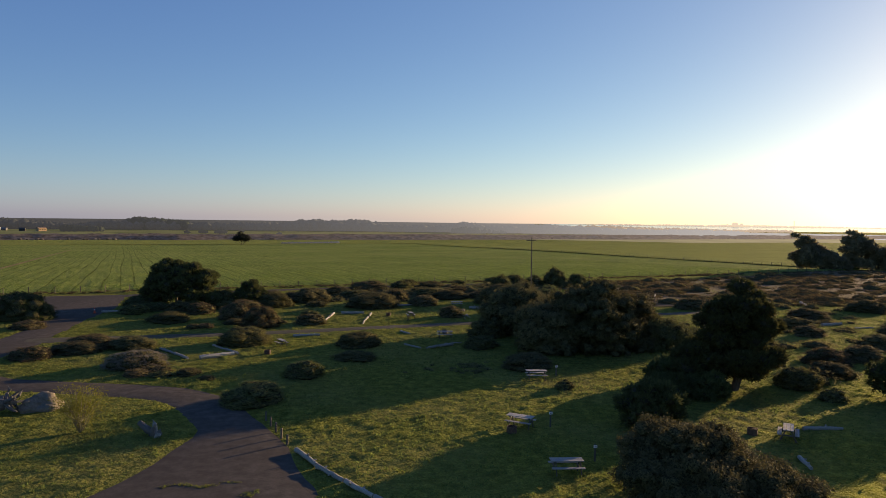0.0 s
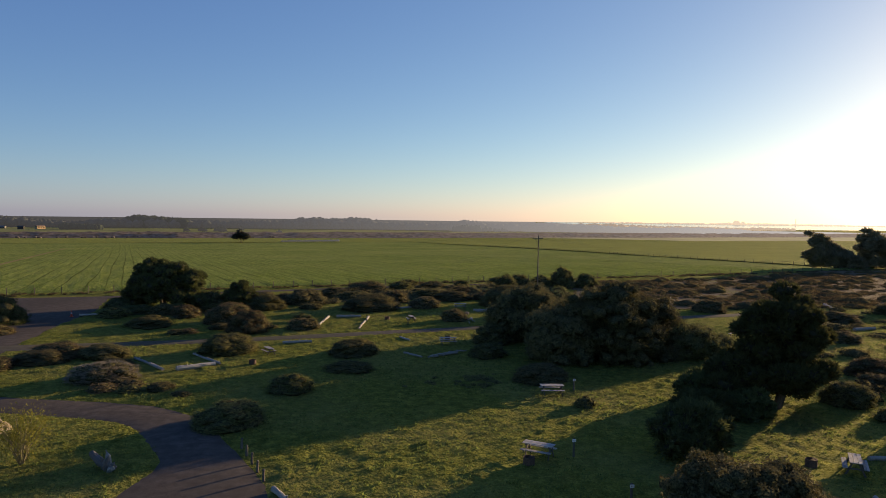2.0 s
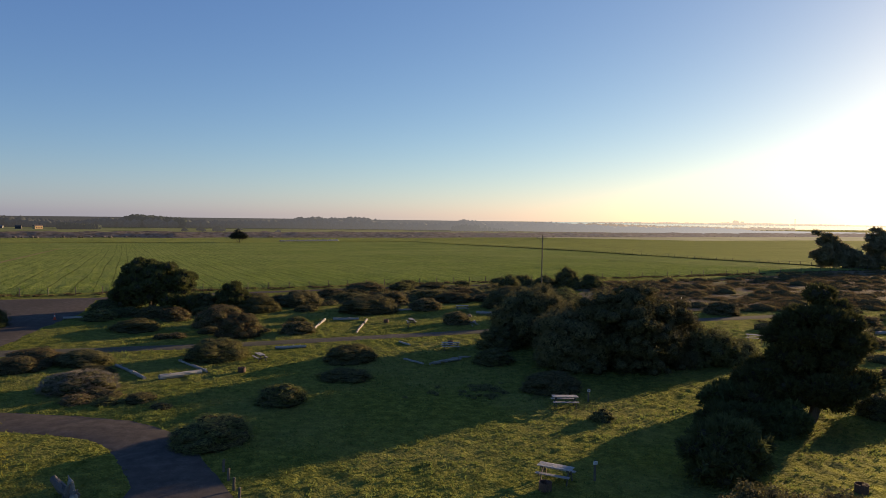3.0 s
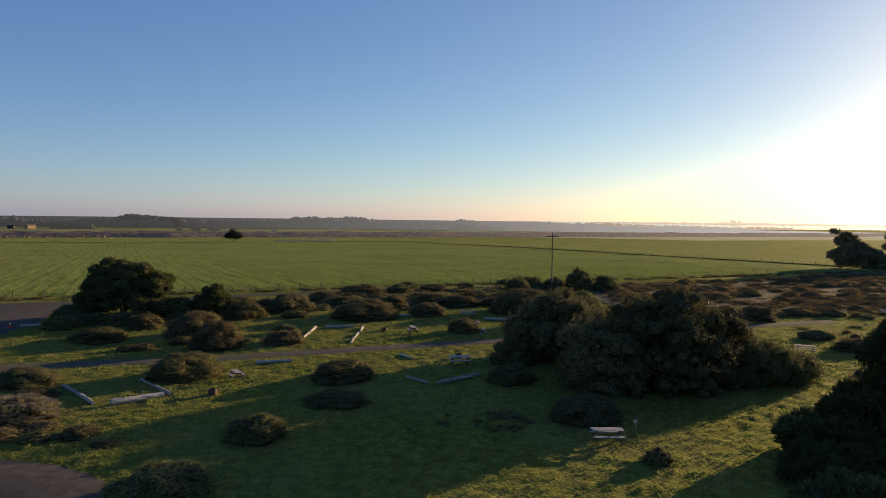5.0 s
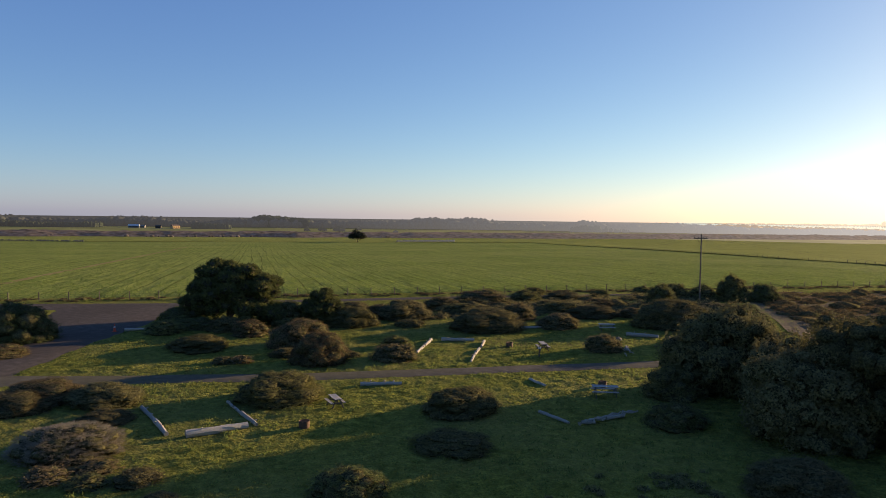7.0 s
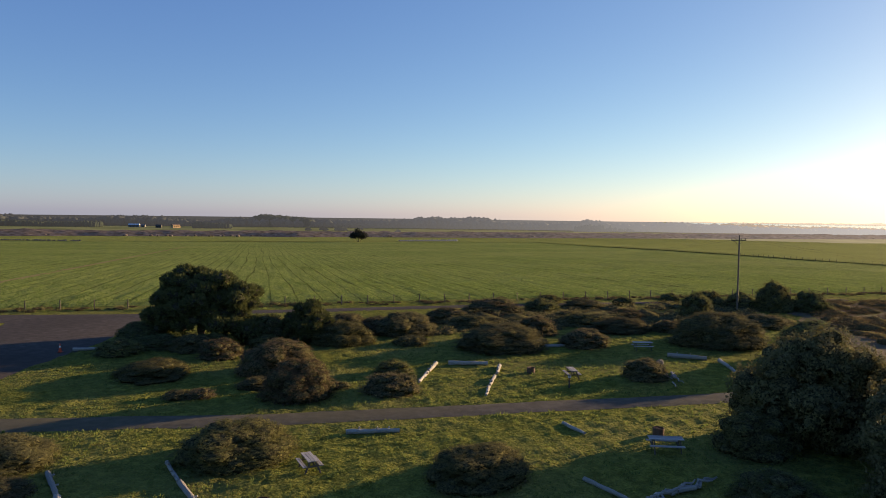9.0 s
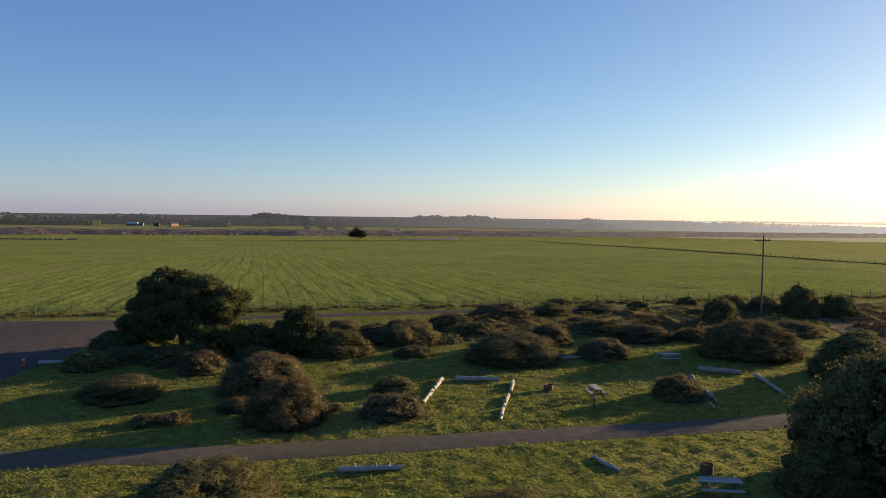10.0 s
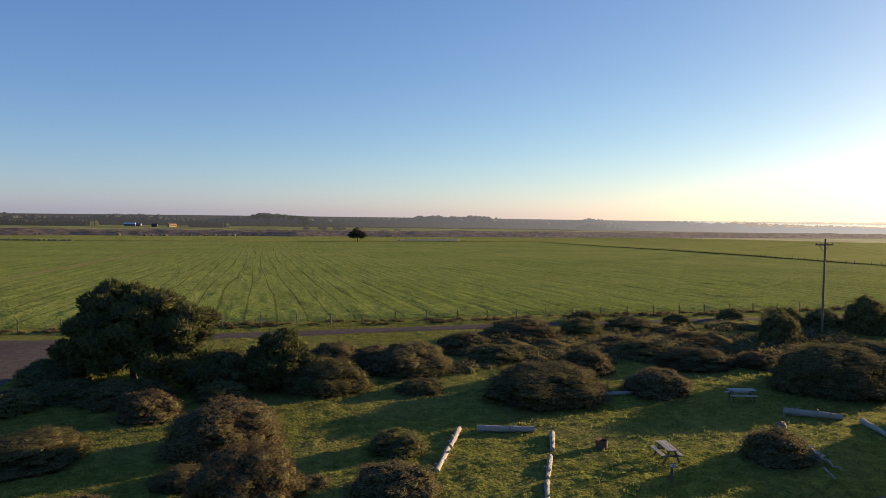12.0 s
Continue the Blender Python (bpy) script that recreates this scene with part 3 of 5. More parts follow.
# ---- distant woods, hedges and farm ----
def hazy(name, dark, light, haze_glow, scale=0.12, tint=(1.03, 1.0, 0.97)):
    """Backdrop of the far distance: sea haze painted on as a glow, stronger towards the sun's side of the land."""
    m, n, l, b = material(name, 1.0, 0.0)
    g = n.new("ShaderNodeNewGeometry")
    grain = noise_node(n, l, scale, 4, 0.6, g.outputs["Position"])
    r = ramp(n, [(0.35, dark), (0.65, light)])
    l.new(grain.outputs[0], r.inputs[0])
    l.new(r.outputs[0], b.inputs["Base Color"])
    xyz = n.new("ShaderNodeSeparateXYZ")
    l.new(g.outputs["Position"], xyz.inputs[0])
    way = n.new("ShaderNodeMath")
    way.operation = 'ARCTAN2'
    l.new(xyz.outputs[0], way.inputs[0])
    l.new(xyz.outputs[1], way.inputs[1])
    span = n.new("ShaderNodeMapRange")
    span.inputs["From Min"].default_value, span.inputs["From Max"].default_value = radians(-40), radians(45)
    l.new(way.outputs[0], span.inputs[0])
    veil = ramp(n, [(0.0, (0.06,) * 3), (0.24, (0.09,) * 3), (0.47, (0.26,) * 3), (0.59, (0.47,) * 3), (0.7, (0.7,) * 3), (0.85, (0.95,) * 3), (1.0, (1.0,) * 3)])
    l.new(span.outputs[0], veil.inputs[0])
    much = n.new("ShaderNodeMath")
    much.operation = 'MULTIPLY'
    much.inputs[1].default_value = haze_glow
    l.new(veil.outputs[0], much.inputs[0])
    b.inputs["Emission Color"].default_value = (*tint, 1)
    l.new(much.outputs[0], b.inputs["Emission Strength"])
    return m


# Backdrop colours: each glows by its own amount and tint for the painted haze.
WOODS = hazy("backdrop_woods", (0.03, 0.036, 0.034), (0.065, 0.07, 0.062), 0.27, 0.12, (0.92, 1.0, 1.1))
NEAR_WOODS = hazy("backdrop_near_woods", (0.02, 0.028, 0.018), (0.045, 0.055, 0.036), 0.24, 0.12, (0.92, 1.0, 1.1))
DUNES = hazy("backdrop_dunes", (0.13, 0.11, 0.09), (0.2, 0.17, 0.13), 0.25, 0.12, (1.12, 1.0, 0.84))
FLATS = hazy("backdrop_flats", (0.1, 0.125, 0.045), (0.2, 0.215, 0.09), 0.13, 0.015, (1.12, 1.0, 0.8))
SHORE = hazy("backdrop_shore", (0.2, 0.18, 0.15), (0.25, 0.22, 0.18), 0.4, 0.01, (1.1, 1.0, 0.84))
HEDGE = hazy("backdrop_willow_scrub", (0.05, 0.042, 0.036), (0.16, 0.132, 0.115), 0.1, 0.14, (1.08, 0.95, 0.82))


def belt(name, line, depth, count, mat, label, kind="stuff", category="woods", width=0.9, rag=0.35):
    """A distant wood: many rounded crowns in a belt along (x, y, height) points."""
    line = [Vector(p) for p in line]
    run = np.cumsum([0] + [(b.xy - a.xy).length for a, b in zip(line, line[1:])])
    verts, f, at = [], [], 0
    for i in range(count):
        s = run[-1] * rng.random()
        k = int(np.clip(np.searchsorted(run, s) - 1, 0, len(line) - 2))
        t = (s - run[k]) / (run[k + 1] - run[k])
        p = line[k].lerp(line[k + 1], t)
        d = (line[k + 1].xy - line[k].xy).normalized()
        q = depth * rng.random()
        x, y = p.x - d.y * q, p.y + d.x * q
        h = p.z * (1 - rag * rng.random()) * (0.72 + 0.4 * float(value_noise(np.array(s), np.array(q * 0), 55.0, 41)))
        w = h * width * (0.2 + 0.3 * rng.random())
        c = LOW_V * (1 + 0.36 * (rng.random(len(LOW_V))[:, None] - 0.5)) * np.array((w, w, h * 0.56)) + np.array((x, y, float(land(x, y)) + h * 0.44))
        verts.append(c)
        f.append(LOW_F + at)
        at += len(c)
    return tagged(new(name, np_mesh(name, np.concatenate(verts), np.concatenate(f), mat, True)), label, category, kind=kind)




def scrub_height(x, y):
    v = -(x - F0.x) * math.sin(FENCE_TURN) + (y - F0.y) * math.cos(FENCE_TURN)
    u = (x - F0.x) * math.cos(FENCE_TURN) + (y - F0.y) * math.sin(FENCE_TURN)
    edge = np.clip((v - 762 - 22 * value_noise(u, v, 60, 31)) / 24, 0, 1) * np.clip((905 - v) / 40, 0, 1)
    h = 3.0 + 1.6 * value_noise(u, v, 70, 32) + 2.0 * value_noise(u, v, 15, 33) + 1.8 * value_noise(u, v, 7, 34)
    return land(x, y) + edge * h * 0.92 - 0.3


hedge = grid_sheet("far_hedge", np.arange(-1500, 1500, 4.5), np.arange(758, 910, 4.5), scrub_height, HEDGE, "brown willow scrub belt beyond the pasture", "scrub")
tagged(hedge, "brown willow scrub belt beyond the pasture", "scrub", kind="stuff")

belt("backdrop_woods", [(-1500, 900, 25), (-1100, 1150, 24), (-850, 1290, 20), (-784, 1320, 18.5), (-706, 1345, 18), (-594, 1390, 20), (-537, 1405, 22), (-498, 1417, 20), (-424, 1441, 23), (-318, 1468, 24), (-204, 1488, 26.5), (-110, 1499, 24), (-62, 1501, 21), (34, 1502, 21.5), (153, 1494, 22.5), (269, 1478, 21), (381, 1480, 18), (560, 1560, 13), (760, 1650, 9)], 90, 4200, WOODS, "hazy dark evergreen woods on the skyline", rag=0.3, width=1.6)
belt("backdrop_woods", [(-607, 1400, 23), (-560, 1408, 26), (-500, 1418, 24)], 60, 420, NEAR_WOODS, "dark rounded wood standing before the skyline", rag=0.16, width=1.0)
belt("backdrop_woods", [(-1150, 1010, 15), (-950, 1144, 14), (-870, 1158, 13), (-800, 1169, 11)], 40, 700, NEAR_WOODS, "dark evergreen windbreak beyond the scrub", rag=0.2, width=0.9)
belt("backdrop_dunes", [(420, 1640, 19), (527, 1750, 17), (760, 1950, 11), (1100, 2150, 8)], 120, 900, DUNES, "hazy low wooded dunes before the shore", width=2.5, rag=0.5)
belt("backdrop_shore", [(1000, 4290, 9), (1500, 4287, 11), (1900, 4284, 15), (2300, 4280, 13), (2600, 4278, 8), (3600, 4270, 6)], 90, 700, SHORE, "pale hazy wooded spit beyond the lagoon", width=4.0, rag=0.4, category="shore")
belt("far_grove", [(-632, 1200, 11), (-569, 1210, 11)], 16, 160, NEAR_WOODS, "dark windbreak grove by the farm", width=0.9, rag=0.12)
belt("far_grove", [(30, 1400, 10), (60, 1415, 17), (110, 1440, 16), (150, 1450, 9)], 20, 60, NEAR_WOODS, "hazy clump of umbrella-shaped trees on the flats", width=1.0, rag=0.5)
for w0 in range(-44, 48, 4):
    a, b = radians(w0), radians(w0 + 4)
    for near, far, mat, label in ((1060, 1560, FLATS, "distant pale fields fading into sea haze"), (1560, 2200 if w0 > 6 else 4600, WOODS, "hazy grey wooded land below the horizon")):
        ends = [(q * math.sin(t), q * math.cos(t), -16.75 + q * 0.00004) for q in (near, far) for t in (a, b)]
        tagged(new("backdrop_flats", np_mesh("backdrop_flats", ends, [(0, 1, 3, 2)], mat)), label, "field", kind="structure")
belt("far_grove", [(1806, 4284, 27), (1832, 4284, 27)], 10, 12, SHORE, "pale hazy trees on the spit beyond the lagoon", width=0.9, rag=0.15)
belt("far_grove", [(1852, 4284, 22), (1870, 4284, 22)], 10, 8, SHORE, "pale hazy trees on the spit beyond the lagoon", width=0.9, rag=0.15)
# Tower in the shore colour, so it shares the painted haze glow.
thing = new("tower")
thing.matrix_basis = pose(2176, 4281, -17)
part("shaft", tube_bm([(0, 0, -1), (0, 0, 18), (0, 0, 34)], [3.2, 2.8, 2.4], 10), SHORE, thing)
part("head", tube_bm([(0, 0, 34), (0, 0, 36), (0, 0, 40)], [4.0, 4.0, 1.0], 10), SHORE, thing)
tagged(thing, "slim pale tower far off on the hazy spit", "tower")
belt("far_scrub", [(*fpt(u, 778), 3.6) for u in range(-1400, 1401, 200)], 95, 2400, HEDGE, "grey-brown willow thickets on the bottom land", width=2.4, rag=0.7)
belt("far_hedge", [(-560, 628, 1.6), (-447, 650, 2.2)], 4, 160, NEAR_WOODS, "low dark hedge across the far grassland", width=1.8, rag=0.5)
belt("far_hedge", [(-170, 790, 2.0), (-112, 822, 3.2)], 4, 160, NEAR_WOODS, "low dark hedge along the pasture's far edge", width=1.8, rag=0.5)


def farm_building(x, y, size, turn, wall_c, roof_c, label, name="house"):
    w, d, h = size
    thing = new(name)
    z = float(land(x, y))
    thing.matrix_basis = pose(x, y, z, 0, 0, turn)
    wm = grain_mat(name + "_wall", tuple(0.8 * v for v in wall_c), wall_c, 2)
    rm = grain_mat(name + "_roof", tuple(0.8 * v for v in roof_c), roof_c, 2)
    part("wall", box((w, d, h), pose(0, 0, h / 2), 0.05), wm, thing)
    bm = bmesh.new()
    a = [bm.verts.new(p) for p in ((-w / 2 - 0.4, -d / 2 - 0.5, h), (w / 2 + 0.4, -d / 2 - 0.5, h), (w / 2 + 0.4, 0, h + d * 0.28), (-w / 2 - 0.4, 0, h + d * 0.28), (-w / 2 - 0.4, d / 2 + 0.5, h), (w / 2 + 0.4, d / 2 + 0.5, h))]
    for q in ((0, 1, 2, 3), (3, 2, 5, 4), (0, 3, 4), (1, 5, 2), (0, 4, 5, 1)):
        bm.faces.new([a[i] for i in q])
    part("roof", bm, rm, thing)
    dark = grain_mat(name + "_window", (0.03, 0.03, 0.035), (0.06, 0.06, 0.07), 2)
    for i in range(3):
        part("window", box((w * 0.14, 0.12, h * 0.35), pose(-w * 0.3 + w * 0.3 * i, -d / 2 - 0.03, h * 0.55)), dark, thing)
    return tagged(thing, label, "building")


farm_building(-664, 1200, (14, 8, 5), 62, (0.62, 0.43, 0.24), (0.16, 0.12, 0.1), "small tan farmhouse with a low gabled roof")
farm_building(-690, 1190, (9, 7, 4), 20, (0.1, 0.085, 0.07), (0.1, 0.09, 0.08), "small brown farm shed beside the house", "barn")
farm_building(-750, 1211, (18, 9, 4), 20, (0.2, 0.19, 0.18), (0.75, 0.74, 0.72), "long pale-roofed farm barn", "barn")
farm_building(-735, 1215, (8, 6, 3.5), 10, (0.2, 0.19, 0.18), (0.25, 0.24, 0.23), "small grey farm outbuilding", "barn")


# ---- trees ----
def tree(x, y, lumps, trunks, leaves, size, mat, label, name="tree", up=0.2, jag=0.42, core=0.72, category="tree", long=1.0, inside=None):
    thing = new(name)
    thing.matrix_basis = pose(x, y, float(land(x, y)))
    r = np.random.default_rng(int(abs(x * 13 + y * 7)))
    part("crown", crown("crown", lumps, leaves, size, mat, r, core=core, jag=jag, up=up, long=long, inside=inside), None, thing)
    for pts, r0 in trunks:
        part("trunk", tube_bm(pts, [r0 * (1 - 0.7 * i / (len(pts) - 1)) for i in range(len(pts))], 8, 0.15), BARK, thing)
    return tagged(thing, label, category)


def pads(r, count, w, d, z0, z1, s0, s1, shape, flat=0.62):
    """Lumps for a crown: shape(q) gives the half width at height q from 0 to 1."""
    out = []
    for i in range(count):
        q = (i + r.random()) / count
        a = r.random() * 6.283
        k = shape(q) * math.sqrt(0.15 + 0.85 * r.random())
        s = s0 + (s1 - s0) * r.random()
        out.append((w / 2 * k * math.cos(a), d / 2 * k * math.sin(a), z0 + (z1 - z0) * q, s, s, s * flat))
    return out


def clumps(r, domes, pads_each, s0, s1, flat=0.7):
    """Lumps for a crown made of several rounded boughs (x, y, z, radius), each carrying small pads of leaves."""
    out = []
    for x, y, z, k in domes:
        out.append((x, y, z, k * 0.8, k * 0.8, k * 0.6))
        for i in range(pads_each):
            d = r.normal(size=3)
            d[2] = abs(d[2]) * 0.9 - 0.25
            d /= np.linalg.norm(d)
            e = k * (0.78 + 0.28 * r.random())
            s = s0 + (s1 - s0) * r.random()
            out.append((x + d[0] * e, y + d[1] * e, max(0.25, z + d[2] * e * 0.78), s, s, s * flat))
    return out


def heap(r, count, w, h, k0, k1):
    """Rounded boughs heaped into a broad uneven mound."""
    out = []
    for i in range(count):
        a, q = 2.4 * i + r.random(), math.sqrt((i + 0.5) / count)
        k = k0 + (k1 - k0) * r.random()
        top = h * math.sqrt(1 - 0.75 * q * q) * (0.8 + 0.22 * r.random())
        out.append((w * 0.42 * q * math.cos(a), w * 0.36 * q * math.sin(a), max(0.4, top - k * 0.85), k))
        out.append((w * 0.44 * q * math.cos(a), w * 0.38 * q * math.sin(a), top * 0.4, k))
        out.append((w * 0.47 * q * math.cos(a + 0.5), w * 0.41 * q * math.sin(a + 0.5), 0.45, k * 0.85))
    return out


def wind_lumps(r, w, h, d, limbs):
    """Lumps of a wedge-shaped crown, high and overhanging on the -x side and falling away towards the sea wind; the limbs' lines too."""
    out, lines = [], []
    for i in range(limbs * 5):
        u = ((i + r.random()) / (limbs * 5)) ** 1.15
        top = h * (0.84 if u < 0.08 else 1.0 - 0.72 * (max(0.0, u - 0.08) / 0.92) ** 0.8)
        low = h * 0.2 * max(0.0, 1 - u / 0.15) + 0.3
        s = 0.65 + 0.6 * r.random()
        out.append((-w * 0.42 + w * u + 0.3 * r.normal(), d * 0.7 * (r.random() - 0.5), low + (top - s * 0.8 - low) * r.random() ** 0.7, s * 1.25, s, s * 0.8))
    for i in range(limbs):
        u = (i + r.random()) / limbs
        top = h * (1.0 - 0.7 * u)
        bx, ty = w * (0.05 + 0.3 * u), d * 0.5 * (r.random() - 0.5)
        tx = -w * 0.45 + w * 0.9 * u
        pts = [(bx + (tx - bx) * t ** 1.4, ty * t, top * (1 - max(0.0, 1 - t) ** 1.7)) for t in (0.25, 0.5, 0.75, 0.9, 1.04)]
        for x, y, z in pts[2:]:
            s = 0.35 + 0.25 * r.random()
            out.append((x - 0.3, y, z, s * 1.5, s, s * 0.7))
        lines.append(([(bx, 0, -0.1)] + pts, 0.16))
    return out, lines


def limb(x, y, h, n=4, bend=0.6):
    return [(x * (0.2 + 0.8 * i / n) + bend * (rng.random() - 0.5), y * (0.2 + 0.8 * i / n) + bend * (rng.random() - 0.5), h * i / n - 0.1) for i in range(n + 1)]


def pine(x, y, domes, spacing, s0, s1, trunks, tufts, label, length=0.28, flat=0.6, fill=0.62, name="pine_tree", category="tree"):
    thing = new(name)
    thing.matrix_basis = pose(x, y, 0)
    r = np.random.default_rng(int(abs(x * 13 + y * 7)))
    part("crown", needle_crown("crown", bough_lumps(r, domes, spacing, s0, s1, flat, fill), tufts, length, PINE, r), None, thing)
    for pts, r0 in trunks:
        part("trunk", tube_bm(pts, [r0 * (1 - 0.7 * i / (len(pts) - 1)) for i in range(len(pts))], 8, 0.15), BARK, thing)
    return tagged(thing, label, category)


r1 = np.random.default_rng(3)
pine(-38.4, 109.5, [(-0.6, 0, 3.2, 4.0, 3.6, 2.8, 1.6), (-1.4, 0, 4.9, 2.4, 2.5, 1.5, 3), (1.4, 0.2, 5.0, 1.6, 2.0, 1.3, 3), (2.9, 0, 3.9, 1.8, 2.2, 1.5, 2.6), (-3.4, -0.3, 2.2, 1.8, 2.0, 1.7, 0.8), (3.0, -1.8, 1.9, 1.4, 1.4, 0.9, 1.2), (5.3, -1.2, 1.5, 1.1, 1.1, 1.0, 0.7)], 1.35, 0.75, 1.15,
     [(limb(2.5, 0, 4.6, 5), 0.28), (limb(-2, 1, 4.6, 5), 0.25), (limb(0.3, -1.5, 5, 5), 0.3), (limb(3.6, -2.6, 2.6, 5), 0.14), (limb(4.6, -1.6, 2.0, 5), 0.1), (limb(1.8, -3.2, 2.8, 5), 0.1)], 9500, "broad dark green shore pine with several trunks")
pine(24.6, 59.5, [(0.1, -0.2, 5.3, 2.4, 2.2, 2.0, 2.6), (0.6, -0.2, 7.1, 1.1, 1.1, 1.5, 5.6), (-0.6, -0.2, 6.0, 1.1, 1.1, 1.1, 4.6), (1.9, 0, 5.4, 1.2, 1.2, 1.2, 4.2), (-0.2, 0, 3.0, 3.0, 2.8, 1.5, 1.2), (2.2, 0.4, 2.4, 1.6, 1.7, 0.9, 1.0), (-2.8, -0.6, 2.3, 1.6, 1.6, 1.0, 0.8)], 1.3, 0.62, 1.1,
     [(limb(1, 0, 7.4, 6, 0.3), 0.3), (limb(2.2, 0.4, 5.2, 5, 0.3), 0.18), (limb(-3.0, -0.8, 2.8, 5, 0.3), 0.16), (limb(-1.5, 1, 5.2, 5), 0.2)], 8500, "tall dark shore pine standing on the grass")
pine(-28.0, 110, [(0, 0, 1.3, 2.1, 2.0, 1.4, 0.3), (0.1, 0, 2.5, 1.2, 1.2, 1.2, 1.5)], 0.8, 0.4, 0.7, [(limb(0.2, 0, 3, 4), 0.15)], 2600, "small conical dark green pine beside the large one")
pine(37.5, 56, [(0, 0, 1.9, 2.5, 2.3, 1.8, 0.5), (0.2, 0, 3.3, 1.6, 1.6, 1.2, 2)], 1.0, 0.6, 0.9, [(limb(0.3, 0, 4, 4), 0.2)], 2600, "dark bushy pine at the edge of the grass")
for x, y, w, h in ((20, 60.9, 4.6, 2.6), (18.2, 56.6, 4.4, 1.8), (21.6, 57.2, 4.0, 1.8), (14.8, 49.3, 5.0, 3.1)):
    pine(x, y, [(0, 0, h * 0.38, w * 0.36, w * 0.34, h * 0.42, 0.3), (0.1 * w, 0, h * 0.55, w * 0.22, w * 0.22, h * 0.34, h * 0.4)], 0.85, 0.45, 0.78, [(limb(0.3, 0, h * 0.6, 4), 0.1)], 2200, "low dark green pine with rounded clumps of needles")
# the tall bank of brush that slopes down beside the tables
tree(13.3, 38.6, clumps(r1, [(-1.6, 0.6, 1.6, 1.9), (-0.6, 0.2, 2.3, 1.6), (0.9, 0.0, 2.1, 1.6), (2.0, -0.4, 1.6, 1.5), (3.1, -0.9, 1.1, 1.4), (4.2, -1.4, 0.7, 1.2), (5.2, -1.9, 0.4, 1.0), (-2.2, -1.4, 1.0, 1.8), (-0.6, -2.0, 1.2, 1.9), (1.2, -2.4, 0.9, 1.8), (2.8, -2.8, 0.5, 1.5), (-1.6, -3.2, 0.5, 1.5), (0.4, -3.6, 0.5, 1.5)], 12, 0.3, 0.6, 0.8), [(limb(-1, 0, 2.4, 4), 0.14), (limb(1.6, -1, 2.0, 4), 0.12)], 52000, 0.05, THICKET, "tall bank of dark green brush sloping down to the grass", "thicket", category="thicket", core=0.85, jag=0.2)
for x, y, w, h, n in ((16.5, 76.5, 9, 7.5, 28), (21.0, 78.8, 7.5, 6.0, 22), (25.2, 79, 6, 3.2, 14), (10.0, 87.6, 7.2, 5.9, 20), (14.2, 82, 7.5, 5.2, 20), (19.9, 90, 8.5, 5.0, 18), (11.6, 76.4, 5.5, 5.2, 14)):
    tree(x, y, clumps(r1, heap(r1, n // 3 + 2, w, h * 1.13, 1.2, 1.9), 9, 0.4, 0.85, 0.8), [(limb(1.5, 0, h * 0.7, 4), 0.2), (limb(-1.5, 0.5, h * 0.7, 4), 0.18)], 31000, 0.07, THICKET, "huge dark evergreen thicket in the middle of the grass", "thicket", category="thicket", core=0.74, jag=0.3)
for x, y, w, h, n in ((114.5, 212, 13, 10.0, 15), (131.5, 213, 17, 11.4, 19)):
    lumps, lines = wind_lumps(r1, w, h, 8, n)
    thing = new("cypress_tree")
    thing.matrix_basis = pose(x, y, float(land(x, y)))
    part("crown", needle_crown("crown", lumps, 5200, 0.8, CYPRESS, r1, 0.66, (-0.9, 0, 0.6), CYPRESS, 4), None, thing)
    for pts, r0 in lines:
        part("limb", tube_bm(pts, [r0 * (1 - 0.7 * i / (len(pts) - 1)) for i in range(len(pts))], 7, 0.15), BARK, thing)
    tagged(thing, "windswept brownish cypress leaning away from the sea", "tree")
# Trees beyond 1000 m take the near-wood colour with its painted haze glow.
for x, y, w, h in ((-206, 757, 21, 13.5), (-372, 1067, 11, 10), (-373, 1140, 16, 8), (-348, 1153, 24, 8), (-310, 1135, 9, 12), (-250, 1140, 10, 5)):
    flat_top = pads(r1, 22, w, w * 0.7, h * 0.38, h * 0.6, w * 0.08, w * 0.13, lambda q: 1 - 0.35 * q, 0.32) + pads(r1, 9, w * 0.42, w * 0.4, h * 0.6, h * 0.93, w * 0.06, w * 0.1, lambda q: 1 - 0.6 * q, 0.4)
    tree(x, y, [(a - w * 0.06 * (c / h), b, c, d, e, g) for a, b, c, d, e, g in flat_top], [(limb(0.3, 0, h * 0.75, 4), w * 0.025), (limb(w * 0.25, 0, h * 0.5, 4), w * 0.012), (limb(-w * 0.25, 0, h * 0.5, 4), w * 0.012)], 5000, w * 0.02, FAR_NEEDLES if y < 1000 else NEAR_WOODS, "lone dark flat-topped cypress beyond the pasture", "cypress_tree", jag=0.45, core=0.88, inside=NEEDLE_SHADE if y < 1000 else NEAR_WOODS)

